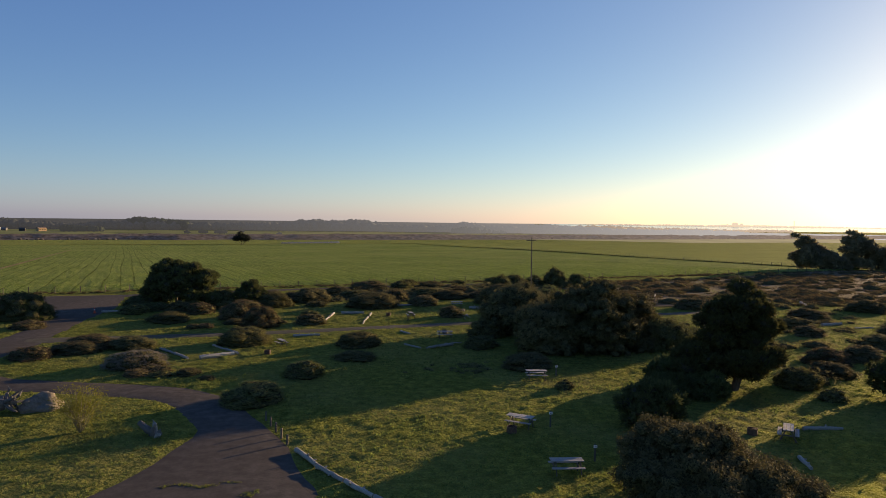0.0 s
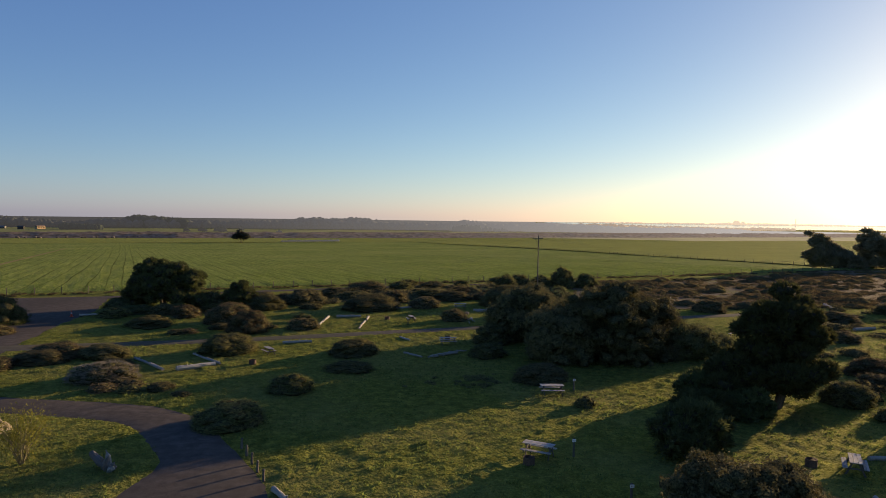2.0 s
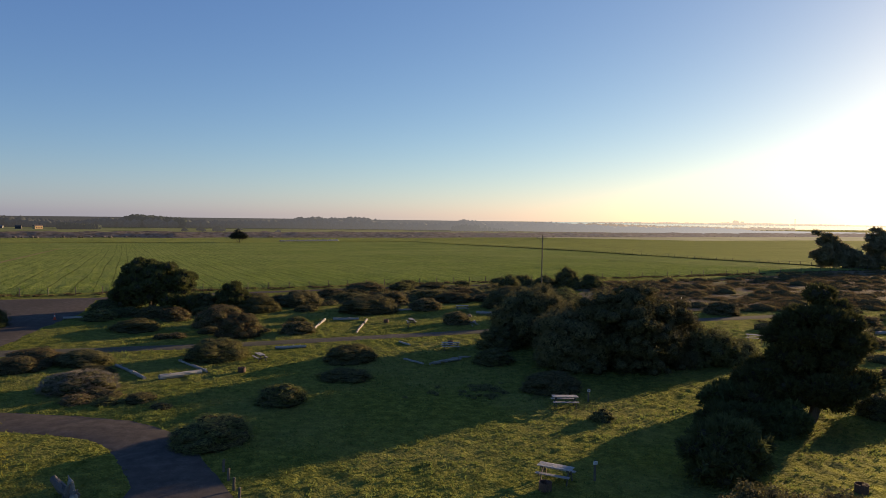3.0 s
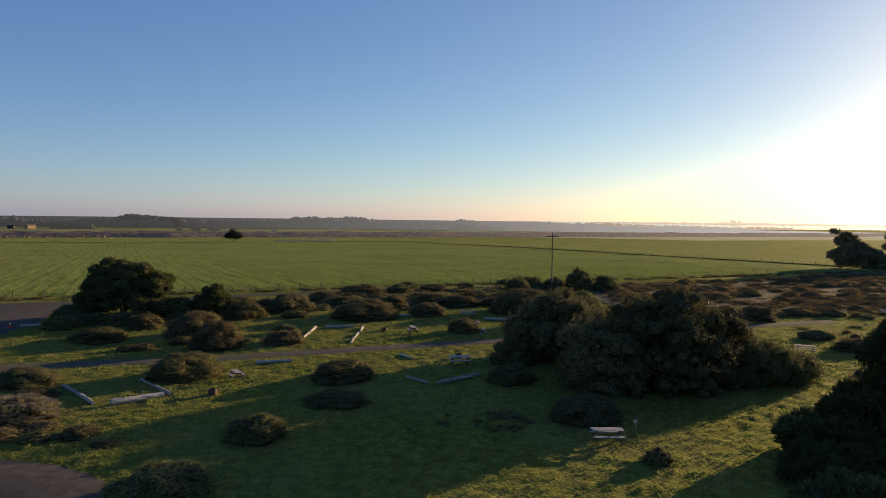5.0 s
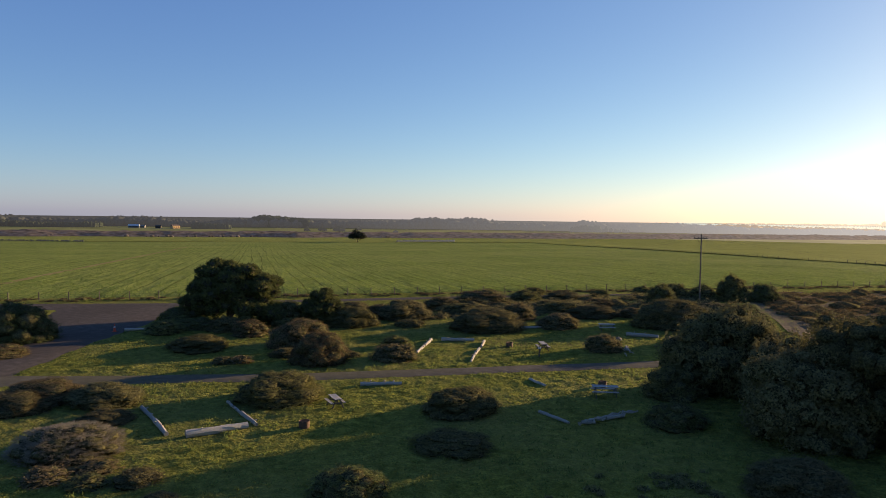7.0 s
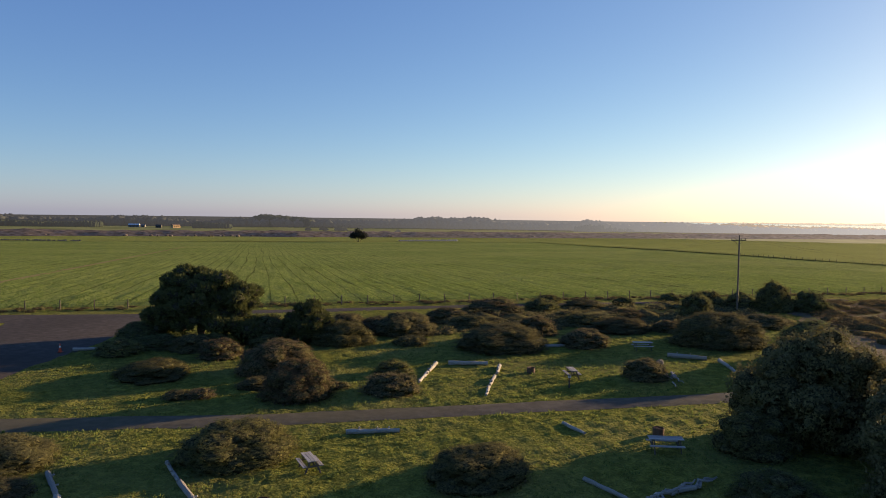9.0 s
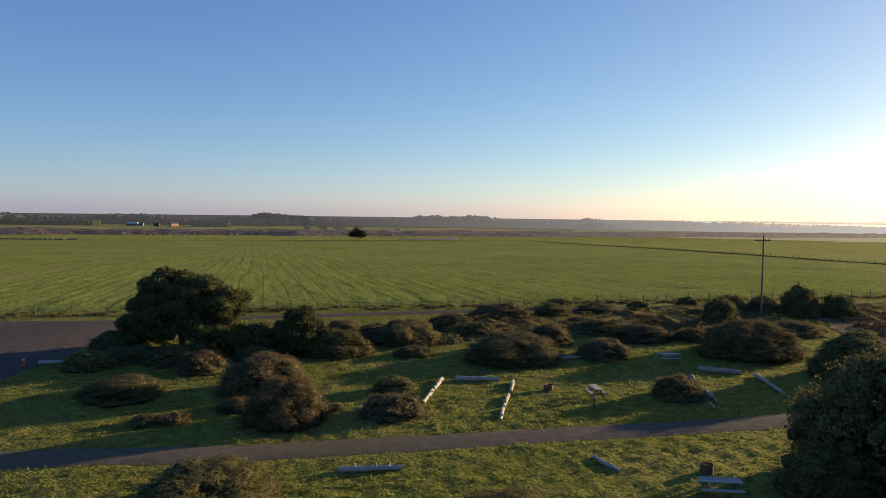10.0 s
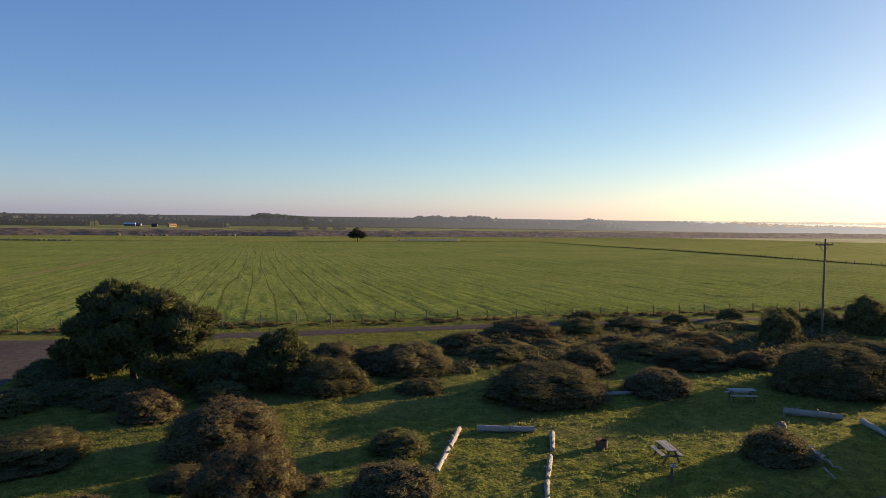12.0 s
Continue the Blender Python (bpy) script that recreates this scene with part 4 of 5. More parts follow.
# ---- shrubs: x, y, width, height, style ----
for row in (
    "-24.8 110.1 7 2.3 green", "-31.6 109.2 5 2.9 pine", "-44 108 6 2 pine", "-40 104.3 5 1.3 pine", "-36.3 103.8 4.6 1.5 brown", "-30.2 106 4 1.3 green", "-29 112.5 5 1.6 brown", "-33.5 114 6 1.6 brown", "-23 117 5 1.5 brown", "-27 119.5 6 1.5 brown", "-32.7 101.4 4.1 1.7 brown", "-35.5 105.5 4.5 1.4 green", "-43 106 5 1.2 green", "-25.8 97.1 6.5 2.6 brown", "-21.6 90.4 5.6 2.65 brown", "-25.5 92.5 3.4 0.7 brown",
    "-34.6 94.0 6.6 1.25 green", "-29.4 88.4 2 0.6 brown", "-28 89 2 0.65 brown", "-16.9 98.7 3.5 1.1 green", "-15.9 92.9 4.3 1.45 brown", "-19.5 93.3 1.5 0.45 brown",
    "-19.7 117 7.6 2.4 brown", "-18.1 111.1 3.6 0.95 brown", "-9.1 111 9.5 2.45 brown", "-6.3 119.6 4.6 2.1 brown", "-1.9 114.1 5.7 1.75 brown",
    "-1.5 126.7 5.5 1.6 green", "2.6 123.7 7.1 1.5 brown", "7.7 124.7 3.9 1.3 brown", "-5.4 147 4.1 1.4 green", "-6.4 136.3 5.9 2 green", "-12.3 132.6 9 2.2 brown",
    "11.9 152 3.5 1.5 green", "15.9 145.1 5 2.95 green", "20.6 146.4 5.7 2.5 green", "24.4 145.6 5.5 4.3 green", "29.5 146 6 3.2 green", "11.6 118.2 11 3.2 brown", "19.3 131.6 7.2 1.5 brown",
    "-0.4 142 7.7 1.3 brown", "-11.8 125.3 3.8 0.9 brown", "4.9 147 3.5 1.3 green", "2.5 101.1 4 1.6 brown", "26.3 79.6 5.8 2.2 green", "6 84.6 4.5 2.4 green",
    "5 77.6 4.2 1.4 green", "8.9 67.7 5.6 1.4 brown", "-20.2 78.4 6.5 1.95 green", "-8.1 78.2 5.7 1.55 green", "-7.7 71 4.8 0.75 green",
    "-11.3 63.3 4 1.35 green", "-27.1 66.1 6.0 1.6 dead", "-38.5 69.5 5 1.1 brown", "-35.7 72.5 5.6 1.15 brown", "-35.5 75.1 5.9 1.4 brown", "-31.1 75.7 5.8 1.25 brown", "-28.5 71.7 3.6 0.6 brown",
    "-25.5 62.6 2.4 0.6 brown", "-23.2 62.3 2.2 0.5 green", "-21.2 63.2 2.4 0.6 brown", "-24 64.2 2.2 0.5 brown", "-19 61.5 1.6 0.35 brown", "-53.5 94.5 9 3.9 pine", "-48.6 86.9 4.4 1 brown", "-42 100.9 4.6 1.4 green", "-13.2 54.4 5.3 1.5 green",     "30.9 61 4 1.9 green", "36.3 65.4 4.4 1.4 brown", "31.3 56.6 2.5 1.1 green",
    "43.2 72.4 4.8 1.7 brown", "38.6 71 5.1 1.7 brown", "46.2 88 4.2 1.3 brown", "67.7 111.7 7 2 brown", "40.3 113 5.7 2 brown", "10.8 59.5 1.8 0.85 green",
    "17 110 8 3.9 green", "9.9 117.4 7 3 green", "12.7 135 5.5 3.6 green", "24 88 6 3 green", "-14 122 5 1.6 brown", "-3 131 5 1.2 brown", "4 134 6 1.3 brown", "-17 126 6 1.8 brown", "-24 121 4 1.1 brown",
    "48 95 6 1.4 brown", "54 103 7 1.6 brown", "36 80 5 1.2 brown", "41 92 5 1.3 brown", "58 88 7 1.8 brown", "66 98 7 1.8 brown", "50 80 6 1.6 brown", "56 76 6 1.6 brown",
):
    a = row.split()
    shrub(*(float(v) for v in a[:4]), a[4])


def scrub_field(name, inside, count, label, scale=1.0):
    """Low heath scrub, too many to count: leafy mounds as one object."""
    r = np.random.default_rng(21)
    lumps = []
    while len(lumps) < count:
        x, y = inside(r)
        if off_road(np.array([x]), np.array([y]))[0] < 1.0 * scale:
            continue
        w = (0.8 + 2.4 * r.random() ** 2) * scale
        lumps.append((x, y, 0.05, w, w * (0.7 + 0.5 * r.random()), 0.25 * scale + 0.4 * w * r.random()))
    verts, f, at, first = [], [], 0, []
    for q in lumps:
        n = int(90 + 80 * q[3])
        d = r.normal(size=(n, 3))
        d[:, 2] = np.abs(d[:, 2])
        d /= np.linalg.norm(d, axis=1)[:, None]
        p = np.array(q[:3]) + d * np.array(q[3:]) * (0.85 + 0.25 * r.random(n))[:, None]
        a = r.normal(size=(n, 3)) * 0.055
        b = r.normal(size=(n, 3)) * 0.045
        v = np.stack([p - a, p + b, p + a], 1).reshape(-1, 3)
        k = np.arange(n) * 3 + at
        verts.append(v)
        f.append(np.stack([k, k + 1, k + 2], 1))
        at += len(v)
        first.append(sum(len(k) for k in f))
        c = np.array(q[:3]) + LOW_V * np.array(q[3:]) * 0.74 * (1 + 0.2 * (r.random(len(LOW_V))[:, None] - 0.5))
        c[:, 2] = np.maximum(c[:, 2], 0.0)
        verts.append(c)
        f.append(LOW_F + at)
        at += len(c)
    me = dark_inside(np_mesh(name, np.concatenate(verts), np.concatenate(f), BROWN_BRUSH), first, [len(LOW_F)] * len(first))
    return tagged(new(name, me), label, "scrub", kind="stuff")


def on_right_heath(r):
    s, t = r.random(), r.random()
    a = Vector((28, 113)).lerp(Vector((120, 128)), s)
    b = Vector((28, 154)).lerp(Vector((134, 208)), s)
    p = a.lerp(b, t)
    return p.x, p.y


def on_left_heath(r):
    p = Vector((-22, 115)).lerp(Vector((24, 130)), r.random()).lerp(Vector((-18, 134)).lerp(Vector((26, 152)), r.random()), r.random())
    return p.x, p.y


def on_far_camp(r):
    return 32 + 45 * r.random(), 62 + 55 * r.random()


scrub_field("heath_scrub", on_right_heath, 820, "low brown heath scrub on sandy ground")
scrub_field("heath_scrub", on_left_heath, 240, "low brown scrub between the larger shrubs")
def on_verge(r):
    return fpt(-150 + 290 * r.random(), -1.6 + 3.2 * r.random())


def scrub_verge():
    return scrub_field("verge_weeds", on_verge, 420, "dry brown weeds along the pasture fence", 0.32)


scrub_verge()
scrub_field("weed_patch", lambda r: (3.2 + 3.2 * r.normal() * 0.6, 66.5 + 2.2 * r.normal() * 0.6), 26, "dark low weeds in the meadow grass", 0.2)
scrub_field("heath_scrub", on_far_camp, 70, "scattered low brown scrub on the grass")


# ---- camp furniture ----
def picnic_table(x, y, turn, size=1.0, label="weathered grey wooden picnic table with attached benches"):
    thing = new("picnic_table")
    thing.matrix_basis = pose(x, y, 0.05, 0, 0, turn) @ Matrix.Scale(size, 4)
    L = 1.8
    for k in range(3):
        part("tabletop_plank", box((L, 0.195, 0.045), pose(0, -0.21 + 0.21 * k, 0.74), 0.008), PLANK, thing)
    for s in (-1, 1):
        for k in range(2):
            part("bench_plank", box((L, 0.12, 0.045), pose(0, s * (0.44 + 0.13 * k), 0.44), 0.008), PLANK, thing)
    for e in (-0.68, 0.68):
        part("bench_beam", box((0.05, 1.18, 0.09), pose(e, 0, 0.372), 0.006), POST_WOOD, thing)
        part("top_beam", box((0.05, 0.6, 0.08), pose(e, 0, 0.672), 0.006), POST_WOOD, thing)
        for s in (-1, 1):
            part("leg", box((0.05, 0.1, 0.86), pose(e + 0.052, s * 0.31, 0.34, s * 24), 0.006), POST_WOOD, thing)
    return tagged(thing, label, "picnic table", "picnic tables of the camp")


for x, y, turn, *size in ((7.4, 40.1, 3), (5.9, 48.6, -28), (8.95, 62.7, 0), (22.8, 46.6, 63), (-3.2, 99.9, -76, 0.88), (3.55, 112.7, 8), (1.3, 83.4, 4), (-16.2, 77.4, -55, 0.8), (34.9, 90.2, -30)):
    picnic_table(x, y, turn, *size)


def fire_ring(x, y, rust=True):
    thing = new("fire_ring")
    thing.matrix_basis = pose(x, y, 0.04, 0, 0, rng.random() * 360) @ Matrix.Scale(0.8, 4)
    bm = bmesh.new()
    rings = []
    for r_, z in ((0.40, -0.05), (0.40, 0.5), (0.365, 0.5), (0.365, 0.06)):
        rings.append([bm.verts.new((r_ * math.cos(a), r_ * math.sin(a), z)) for a in np.linspace(0, 2 * math.pi, 25)[:-1]])
    for a, b in zip(rings, rings[1:]):
        for i in range(24):
            bm.faces.new((a[i], a[(i + 1) % 24], b[(i + 1) % 24], b[i]))
    part("ring", bm, RUST, thing, "rusted steel ring")
    part("ash_bed", tube_bm([(0, 0, 0.02), (0, 0, 0.12)], [0.36, 0.34], 20), HEATH_EARTH, thing, "grey ash and sand")
    for i in range(6):
        part("grate_bar", box((0.6, 0.016, 0.016), pose(0, 0.06 + 0.05 * i, 0.515)), RUST, thing)
    part("hinge", box((0.12, 0.06, 0.1), pose(0, 0.39, 0.46), 0.01), RUST, thing)
    return tagged(thing, "rusted steel campfire ring with a cooking grate", "fire ring", "fire rings of the camp")


for x, y in ((-16.55, 72.6), (-6.36, 101.0), (1.36, 86.4), (5.2, 47.4), (20.9, 47.5), (32.65, 89.0)):
    fire_ring(x, y)


def site_post(x, y, h=0.95, turn=0, wide=1.0):
    thing = new("site_post")
    thing.matrix_basis = pose(x, y, 0, 0, 0, turn)
    part("post", box((0.1, 0.1, h + 0.1), pose(0, 0, h / 2 - 0.02), 0.012), POST_WOOD, thing)
    plate = part("plate", box((0.22 * wide, 0.025, 0.16 * wide), pose(0, -0.064, h - 0.1), 0.004), SIGN_WHITE, thing, "white painted plate")
    for k in range(2):
        part("marking", box((0.03, 0.004, 0.09), pose(-0.03 + 0.06 * k, -0.0785, h - 0.1)), RUST, plate)
    return tagged(thing, "short wooden campsite post with a white plate", "post", "campsite posts")


for x, y, h in ((7.9, 48.6, 1.1), (9.4, 42.1, 1.0), (10.9, 64.0, 1.0), (-3.46, 96.6, 0.95), (8.2, 87.6, 1.0), (-52.8, 98.7, 1.0)):
    site_post(x, y, h, 10)
site_post(36.2, 117.6, 1.7, 62, 2.2)


def log(x0, y0, x1, y1, r0, label="long peeled grey driftwood log lying on the grass", bend=0.025, name="log"):
    thing = new(name)
    a, b = Vector((x0, y0, r0 * 0.8)), Vector((x1, y1, r0 * 0.7))
    L = (b - a).length
    mid, d = (a + b) / 2, (b - a).normalized()
    turn = math.degrees(math.atan2(d.y, d.x))
    r0 *= 0.78
    thing.matrix_basis = pose(mid.x, mid.y, r0 * 0.85, 0, 0, turn)
    n = 9
    pts = [(L * (i / n - 0.5), bend * math.sin(i * 0.7 + x0) * 0.5, 0.01 * math.sin(i * 1.3)) for i in range(n + 1)]
    rad = [r0 * (1 - 0.22 * i / n) * (1 + 0.025 * math.sin(i * 2.1 + y0)) for i in range(n + 1)]
    me = bm_mesh("trunk", tube_bm(pts, rad, 14, 0.2), LOG_WOOD, False)
    part("trunk", me, None, thing)
    for i in (2, 5, 7):
        if rng.random() < 0.6:
            w = rng.random() * 3.14
            part("branch_stub", tube_bm([(pts[i][0], 0, 0), (pts[i][0] + 0.1, (rad[i] + 0.12) * math.cos(w), (rad[i] + 0.12) * math.sin(w))], [0.07, 0.045], 7, 0.2), LOG_WOOD, thing)
    return tagged(thing, label, "log", "boundary logs of the campsites")


for row in (
    "-22.3 69.6 -19.7 71.9 0.3", "-27.9 74.4 -25.6 72.0 0.17", "-25.5 71.9 -23.5 69.7 0.2", "-23.3 76.8 -21.5 74.7 0.14", "-21.3 74.5 -19.4 72.4 0.18", "-16.1 83.1 -13.2 84.0 0.2", "-4.0 87.4 -2.8 85.6 0.15",
    "-3.1 78.5 -1.3 76.4 0.15", "-14.2 102.5 -14.25 99.3 0.2", "-14.3 99 -14.35 95.8 0.18", "-8.96 102.7 -8.95 99.9 0.2", "-9.03 98.8 -9.15 95.9 0.18", "-9.15 95.4 -9.15 93.0 0.16",
    "-13.2 102.6 -9.98 103.1 0.25", "5.4 109.9 8.6 109.2 0.3", "9.56 108.8 9.75 106.0 0.22", "9.8 105.8 9.9 103.1 0.18", "4.75 103.5 4.7 102.1 0.1", "4.3 100 4.3 98.4 0.07",
    "24.8 48.6 27.5 48.7 0.18", "21.6 42.9 21.3 41 0.16", "52 95.9 55.3 97.1 0.3", "55 93.7 58 94.4 0.16", "62.6 122 61.3 117.3 0.28", "50.6 101.5 49.8 97 0.25", "58 124 56 119 0.25",
    "-7.9 43.3 -6.3 40.8 0.2", "-6.25 40.6 -4.5 38.5 0.19", "-4.4 38.4 -2.8 36.5 0.18", "-2.7 36.4 -0.9 34.4 0.18", "-46.5 101.2 -44.3 102 0.2", "-6 112 -3.5 113 0.2",
):
    log(*(float(v) for v in row.split()))


def root_wad(x, y, size, turn, label, name="driftwood_stump", arms=9):
    """A gnarled, washed-up root: twisting tapered arms round a thick butt."""
    thing = new(name)
    thing.matrix_basis = pose(x, y, 0, 0, 0, turn)
    part("butt", tube_bm([(-0.6 * size, 0, 0.22 * size), (-0.2 * size, 0.05, 0.35 * size), (0.25 * size, 0, 0.4 * size)], [0.2 * size, 0.3 * size, 0.24 * size], 11, 0.3), DRIFT, thing)
    for k in range(arms):
        w, lift = 6.283 * k / arms + rng.random() * 0.5, rng.random()
        pts = [Vector((0.2 * size, 0, 0.35 * size))]
        d = Vector((0.35 + 0.4 * rng.random(), math.cos(w), max(-0.25, math.sin(w)) + 0.2)).normalized()
        for i in range(4):
            d = (d + Vector(rng.normal(size=3) * 0.35)).normalized()
            q = pts[-1] + d * size * 0.2
            q.z = max(q.z, 0.03)
            pts.append(q)
        part("root", tube_bm(pts, [size * v for v in (0.12, 0.1, 0.07, 0.05, 0.02)], 6, 0.3), DRIFT, thing)
    return tagged(thing, label, "driftwood")


def driftwood_piece(x, y, turn):
    """A short grey log with a bleached, jagged slab standing at its end."""
    thing = new("driftwood_stump")
    thing.matrix_basis = pose(x, y, 0.02, 0, 0, turn)
    part("log", tube_bm([(-1.3, 0.1, 0.5), (-0.8, 0.03, 0.38), (-0.2, 0, 0.26), (0.25, 0, 0.2)], [0.17, 0.2, 0.24, 0.2], 11, 0.2), DRIFT, thing)
    for k, (px, py, h, lean, r0) in enumerate(((0.3, 0.1, 0.95, -0.25, 0.15), (0.42, -0.12, 0.75, 0.3, 0.12), (0.62, 0.05, 0.5, 0.7, 0.12), (0.75, -0.1, 0.3, 0.9, 0.12), (0.12, -0.1, 0.6, -0.5, 0.1))):
        pts = [(px, py, -0.05), (px + lean * 0.3 * h + 0.06 * rng.normal(), py + 0.05 * rng.normal(), h * 0.4), (px + lean * 0.6 * h + 0.08 * rng.normal(), py + 0.08 * rng.normal(), h * 0.75), (px + lean * h, py, h)]
        part("jagged_root", tube_bm(pts, [r0 * 1.3, r0, r0 * 0.9, r0 * 0.25], 7, 0.35), LOG_WOOD if k in (0, 3) else DRIFT, thing, "bleached splintered wood")
    return tagged(thing, "bleached jagged driftwood stump with a short grey log", "driftwood")


driftwood_piece(-17.6, 46.2, -35)


def branch_bundle(x0, y0, x1, y1, count, label):
    """Crooked bleached branches washed together in a line."""
    thing = new("driftwood_branches")
    thing.matrix_basis = pose(x0, y0, 0)
    run = Vector((x1 - x0, y1 - y0, 0))
    side = Vector((-run.y, run.x, 0)).normalized()
    for k in range(count):
        a = run * (0.6 * k / count) + side * rng.normal() * 0.12
        L = run * (0.3 + 0.25 * rng.random())
        pts = [a + L * (i / 6) + side * rng.normal() * 0.13 + Vector((0, 0, 0.1 + 0.16 * rng.random() + (0.06 if k % 2 else 0))) for i in range(7)]
        r0 = 0.07 + 0.07 * rng.random()
        part("branch", tube_bm(pts, [r0 * (1 - 0.11 * i) for i in range(7)], 7, 0.25), LOG_WOOD, thing)
    return tagged(thing, label, "driftwood")


branch_bundle(-0.56, 76.0, 2.95, 79.9, 7, "tangled bleached driftwood branches on the grass")
branch_bundle(4.4, 102.2, 4.9, 99.4, 3, "thin bleached driftwood branches beside a shrub")
root_wad(-29.8, 50.4, 1.9, 30, "massive weathered driftwood stump on the grass", arms=10)


def boulder(x, y, w, d, h, label):
    bm = bmesh.new()
    bmesh.ops.create_icosphere(bm, subdivisions=4, radius=1)
    for v in bm.verts:
        k = 1 + 0.5 * noise.noise(v.co * 1.3 + Vector((x, y, 0))) + 0.22 * noise.noise(v.co * 4) + 0.07 * noise.noise(v.co * 11)
        v.co = Vector((v.co.x * w / 2 * k, v.co.y * d / 2 * k, max(v.co.z, -0.35) * h * k))
    ob = new("boulder", bm_mesh("boulder", bm, ROCK, True))
    ob.matrix_basis = pose(x, y, 0.1, 0, 0, 25)
    return tagged(ob, label, "boulder")


ROCK = grain_mat("tan_rock", (0.09, 0.076, 0.058), (0.33, 0.275, 0.205), 5, (1, 1, 1), 0.9, 0.8, 0.08)
boulder(4.3, 106.6, 0.6, 0.5, 0.35, "small pale rock beside a shrub")
boulder(-27.6, 51.9, 3.2, 2.0, 0.85, "rough tan weathered boulder beside the loop road")


def bare_shrub(x, y, w, h):
    thing = new("bare_shrub")
    thing.matrix_basis = pose(x, y, 0)
    tips = []
    for k in range(48):
        a, q = rng.random() * 6.283, 0.25 + 0.75 * rng.random()
        top = Vector((w / 2 * q * math.cos(a), w / 2 * q * math.sin(a), h * (1.02 - 0.5 * q * q) * (0.75 + 0.3 * rng.random())))
        mid = Vector((top.x * 0.35, top.y * 0.35, top.z * 0.5))
        part("stem", tube_bm([(0.05 * math.cos(a), 0.05 * math.sin(a), -0.05), mid, top], [0.026, 0.017, 0.005], 5), PALE_TWIG, thing)
        for j in range(5):
            s = mid.lerp(top, 0.2 + 0.16 * j)
            tips.append(s + Vector(rng.normal(size=3) * 0.28))
        tips.append(top)
    tips = np.array([t[:] for t in tips])
    r = np.random.default_rng(5)
    p = np.repeat(tips, 12, 0) + r.normal(size=(len(tips) * 12, 3)) * 0.17
    a, b = r.normal(size=p.shape) * 0.045, r.normal(size=p.shape) * 0.03
    v = np.stack([p - a, p + b, p + a], 1).reshape(-1, 3)
    part("leaves", np_mesh("leaves", v, np.arange(len(v)).reshape(-1, 3), YELLOW_LEAF), None, thing, "sparse yellowing leaves")
    return tagged(thing, "almost bare multi-stemmed shrub with yellow leaves", "shrub")


bare_shrub(-22.2, 46.6, 4.0, 3.0)

# bollards along the loop road
for i in range(5):
    thing = new("bollard")
    thing.matrix_basis = pose(-11.2 + 0.62 * i, 49.6 - 1.25 * i, 0, 0, 0, 12 * i)
    part("post", tube_bm([(0, 0, -0.1), (0, 0, 0.3), (0.01, 0, 0.6)], [0.075, 0.07, 0.068], 10, 0.1), POST_WOOD, thing)
    part("cap", tube_bm([(0.01, 0, 0.6), (0.01, 0, 0.63)], [0.07, 0.04], 10), POST_WOOD, thing)
    tagged(thing, "short round weathered wooden bollard beside the road", "bollard", "bollards along the road")

thing = new("traffic_cone")
thing.matrix_basis = pose(-47, 100.2, 0.05)
part("base", box((0.4, 0.4, 0.04), pose(0, 0, 0.02), 0.01), CONE_RED, thing)
part("cone", tube_bm([(0, 0, 0.04), (0, 0, 0.4), (0, 0, 0.75)], [0.15, 0.09, 0.03], 14), CONE_RED, thing)
part("band", tube_bm([(0, 0, 0.42), (0, 0, 0.55)], [0.092, 0.072], 14), SIGN_WHITE, thing, "white reflective band")
tagged(thing, "orange traffic cone with a white band on asphalt", "cone")

# utility pole
thing = new("utility_pole")
thing.matrix_basis = pose(19.4, 143.7, 0, 0, 0, 28)
part("pole", tube_bm([(0, 0, -0.5), (0, 0, 5), (0, 0, 10.2)], [0.13, 0.11, 0.09], 12, 0.04), POST_WOOD, thing)
part("crossarm", box((2.4, 0.11, 0.13), pose(0, 0.14, 9.55), 0.01), POST_WOOD, thing)
for s in (-1, 1):
    part("brace", box((0.03, 0.03, 1.0), pose(s * 0.4, 0.16, 9.18, 0, s * 45, 0)), RUST, thing)
for x_ in (-1.1, -0.45, 0.45, 1.1):
    part("insulator", tube_bm([(x_, 0.14, 9.61), (x_, 0.14, 9.7), (x_, 0.14, 9.78)], [0.03, 0.055, 0.03], 8), WIRE, thing, "grey insulator")
tagged(thing, "wooden utility pole with a crossarm and insulators", "utility pole")
for x_ in (-1.1, 1.1):
    for ex, ey, ez, sag in ((-60 + 3 * x_, 560, -4, 8), (230 + 3 * x_, 340, 5, 7)):
        a = pose(19.4, 143.7, 0, 0, 0, 28) @ Vector((x_, 0.14, 9.8))
        b = Vector((ex, ey, ez))
        pts = [a.lerp(b, i / 24) - Vector((0, 0, sag * 4 * (i / 24) * (1 - i / 24))) for i in range(25)]
        ob = new("power_cable", bm_mesh("power_cable", tube_bm(pts, [0.006] * 25, 5), WIRE))
        tagged(ob, "thin sagging power cable hung from the pole", "cable", "cables of the power line")


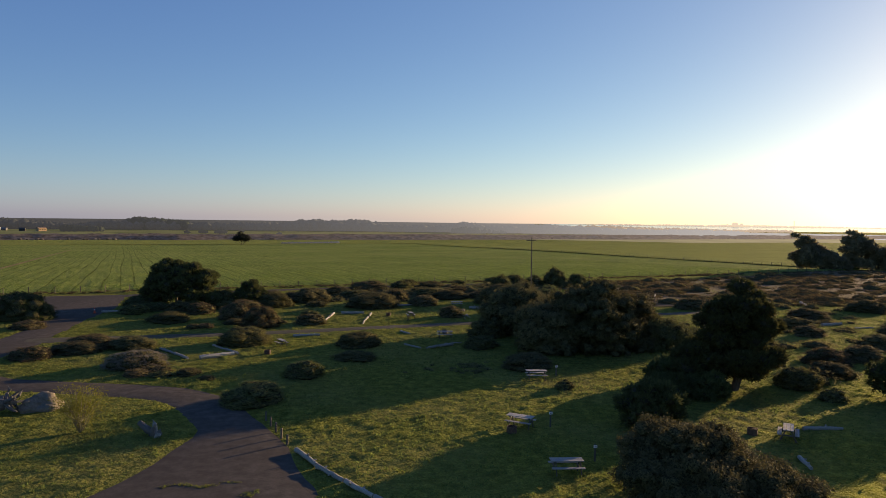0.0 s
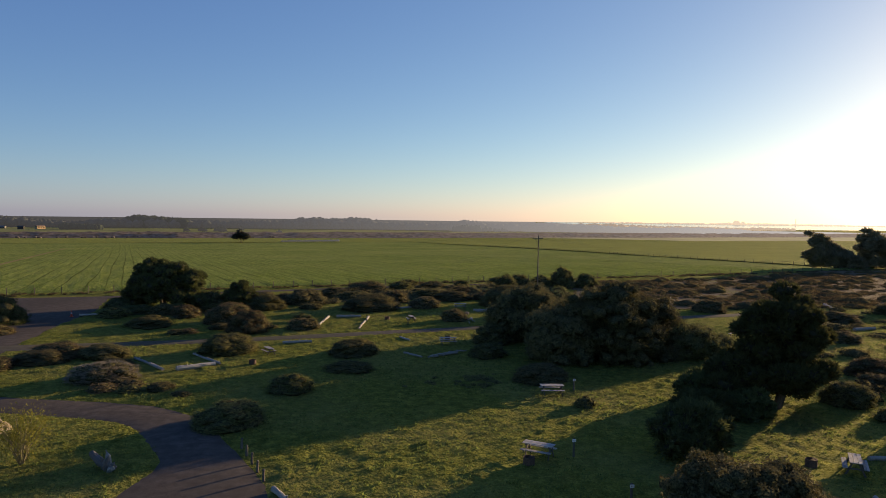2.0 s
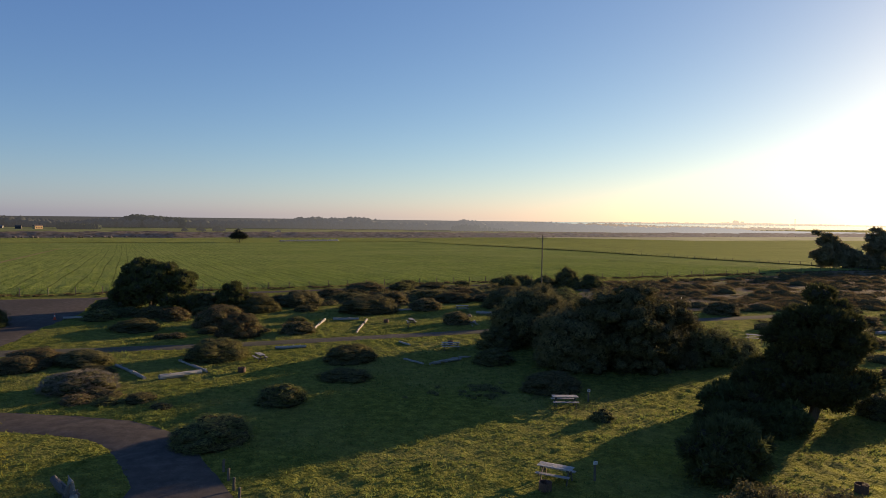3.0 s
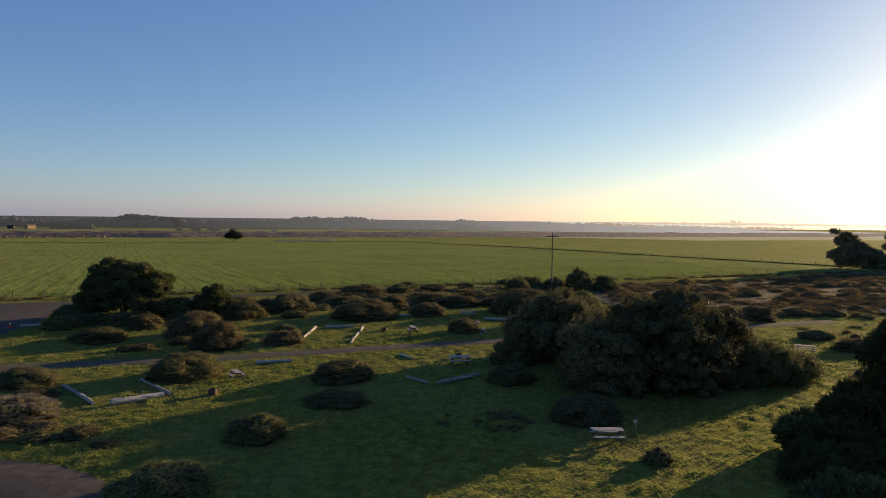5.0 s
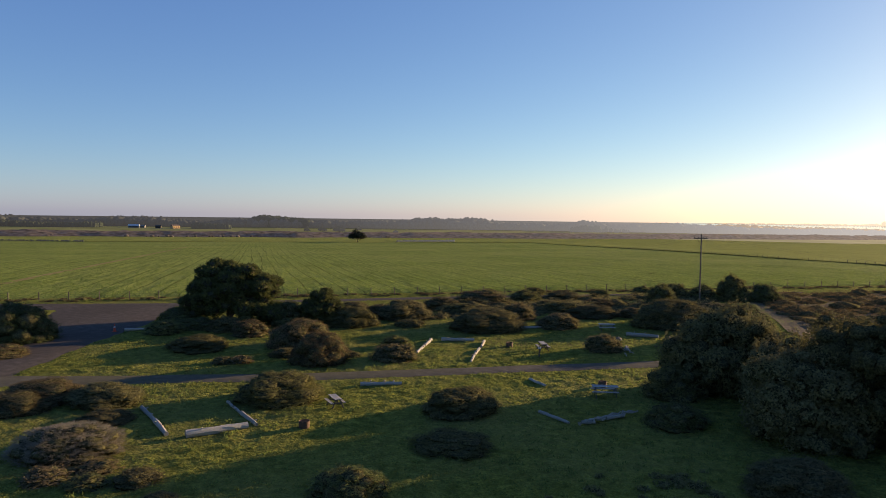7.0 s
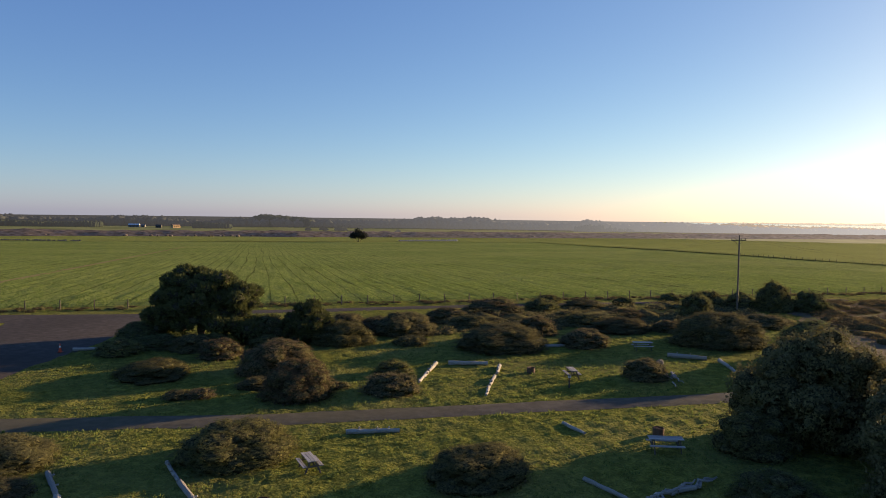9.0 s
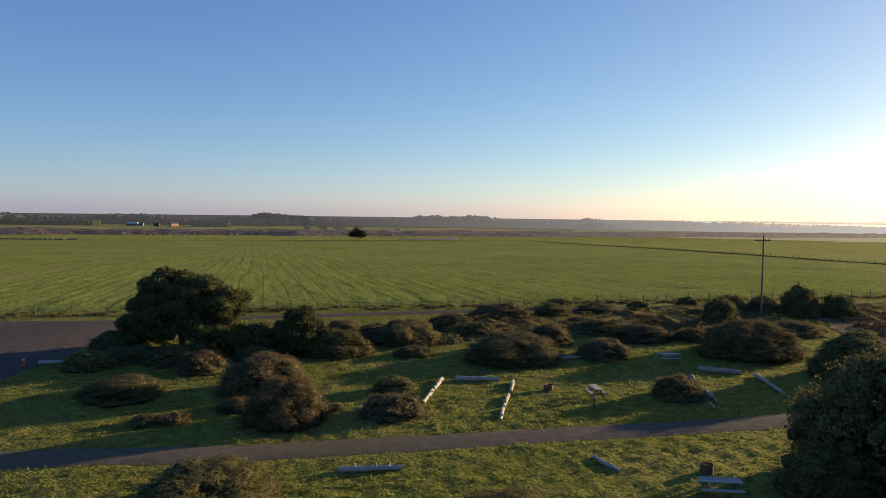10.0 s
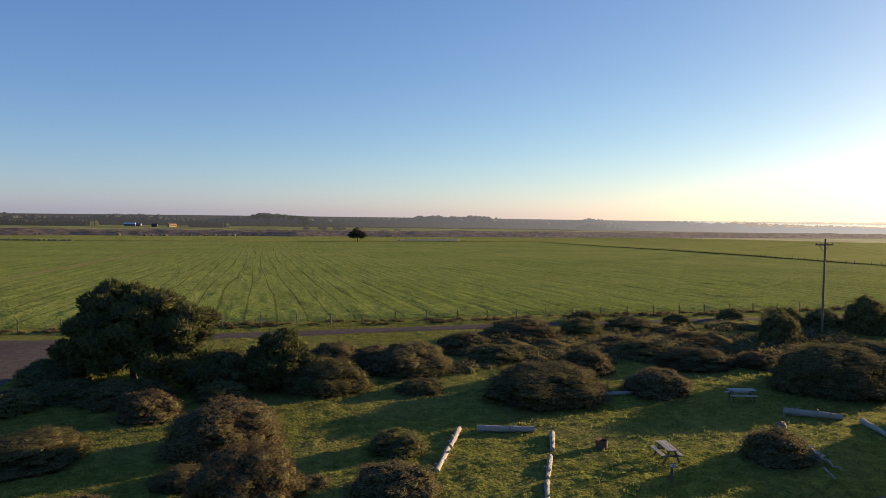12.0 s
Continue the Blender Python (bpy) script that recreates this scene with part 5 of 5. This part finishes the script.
# ---- fences ----
def fence(name, line, step, h, label, lean=4):
    thing = new(name)
    pts = []
    for a, b in zip(line, line[1:]):
        a, b = Vector((*a, 0)), Vector((*b, 0))
        n = max(1, int((b - a).length / step))
        pts += [a.lerp(b, i / n) for i in range(n)]
    pts.append(Vector((*line[-1], 0)))
    for p in pts:
        p.z = float(land(p.x, p.y))
    me = bm_mesh("post", tube_bm([(0, 0, -0.2), (0, 0, h * 0.5), (0, 0, h + 0.1)], [0.075, 0.07, 0.065], 7, 0.2), POST_WOOD)
    for p in pts:
        part("post", me, None, thing, at=pose(p.x, p.y, p.z, lean * (rng.random() - 0.5), lean * (rng.random() - 0.5), rng.random() * 360))
    for k in range(4):
        part("wire", tube_bm([p + Vector((0, 0, h * (0.25 + 0.24 * k))) for p in pts], [0.006] * len(pts), 4), WIRE, thing)
    return tagged(thing, label, "fence")


fence("fence", [fpt(u, 0) for u in (-150, -75, -40, 0, 40, 128)], 3.6, 1.15, "wire fence on wooden posts along the pasture")
fence("fence", [fpt(float(u_of_fence_two(v)), v) for v in (4, 60, 111, 180, 258, 380)], 4.5, 1.2, "wire fence on wooden posts dividing two pastures")

# ---- grass ----
def grass(name, count, label):
    """Tufts of blades over the camp's turf."""
    r = np.random.default_rng(11)
    u, v = -100 + 162 * r.random(count), -130 + 130 * r.random(count)
    x, y = F0.x + FU.x * u + FV.x * v, F0.y + FU.y * u + FV.y * v
    keep = (off_road(x, y) > 0.05) & (0.5 * value_noise(x, y, 2.5, 8) + 0.7 * value_noise(x + 31, y, 0.48, 2) + 0.35 * r.random(count) > 0.62)
    x, y = x[keep], y[keep]
    z = -0.02 + tussock(x, y) * np.clip((off_road(x, y) - 0.1) / 0.7, 0, 1)
    n, blades = len(x), 6
    p = np.repeat(np.stack([x, y, z], 1), blades, 0)
    p[:, :2] += r.normal(size=(n * blades, 2)) * 0.07
    a = r.random(n * blades) * 6.283
    h = (0.05 + 0.09 * r.random(n * blades)) * np.repeat(0.6 + 0.9 * value_noise(x, y, 5, 4), blades)
    w = 0.018 + 0.02 * r.random(n * blades)
    side = np.stack([np.cos(a) * w, np.sin(a) * w, np.zeros_like(a)], 1)
    lean = r.normal(size=(n * blades, 2)) * 0.07
    tip = p + np.stack([lean[:, 0], lean[:, 1], h], 1)
    verts = np.stack([p - side, p + side, tip], 1).reshape(-1, 3)
    return tagged(new(name, np_mesh(name, verts, np.arange(len(verts)).reshape(-1, 3), BLADES)), label, "grass", kind="stuff")


grass("grass", 112000, "short tufted grass, green with straw-coloured tips")


def field_grass(name, count, label):
    """Coarser tufts over the near part of the pasture."""
    r = np.random.default_rng(13)
    u, v = -140 + 250 * r.random(count), 2.6 + 150 * r.random(count) ** 1.4
    x, y = F0.x + FU.x * u + FV.x * v, F0.y + FU.y * u + FV.y * v
    keep = (value_noise(u * 1.0, v * 0.12, 1.1, 5) + 0.7 * r.random(count) > 0.6) & (r.random(count) > v / 150)
    x, y = x[keep], y[keep]
    z = field_height(x, y) - 0.03
    n = len(x)
    a = r.random(n) * 6.283
    w = 0.06 + 0.09 * r.random(n)
    h = 0.05 + 0.11 * r.random(n)
    p = np.stack([x, y, z], 1)
    side = np.stack([np.cos(a) * w, np.sin(a) * w, np.zeros_like(a)], 1)
    tip = p + np.stack([r.normal(size=n) * 0.08, r.normal(size=n) * 0.08, h], 1)
    verts = np.stack([p - side, p + side, tip], 1).reshape(-1, 3)
    return tagged(new(name, np_mesh(name, verts, np.arange(len(verts)).reshape(-1, 3), FIELD_BLADES)), label, "grass", kind="stuff")


field_grass("pasture_grass", 220000, "lush green pasture grass in drilled rows")


# weeds in the cracks of the loop road
def road_weeds(name, a, b, count, label):
    r = np.random.default_rng(17)
    t = r.random(count)
    p = np.stack([a[0] + (b[0] - a[0]) * t + r.normal(size=count) * 0.08, a[1] + (b[1] - a[1]) * t + r.normal(size=count) * 0.08 + 0.25 * np.sin(t * 9), np.full(count, 0.03)], 1)
    p = np.repeat(p, 6, 0) + r.normal(size=(count * 6, 3)) * np.array((0.06, 0.06, 0))
    w = r.normal(size=p.shape) * np.array((0.025, 0.025, 0))
    tip = p + np.stack([r.normal(size=len(p)) * 0.06, r.normal(size=len(p)) * 0.06, 0.03 + 0.06 * r.random(len(p))], 1)
    v = np.stack([p - w, p + w, tip], 1).reshape(-1, 3)
    return tagged(new(name, np_mesh(name, v, np.arange(len(v)).reshape(-1, 3), BLADES)), label, "weeds", kind="stuff")


road_weeds("road_weeds", (-13.5, 37.6), (-9.9, 38.2), 70, "grass weeds growing along a crack in the asphalt")
road_weeds("road_weeds", (-9.2, 36.6), (-8.6, 37.0), 30, "grass weeds growing in a pothole of the asphalt")
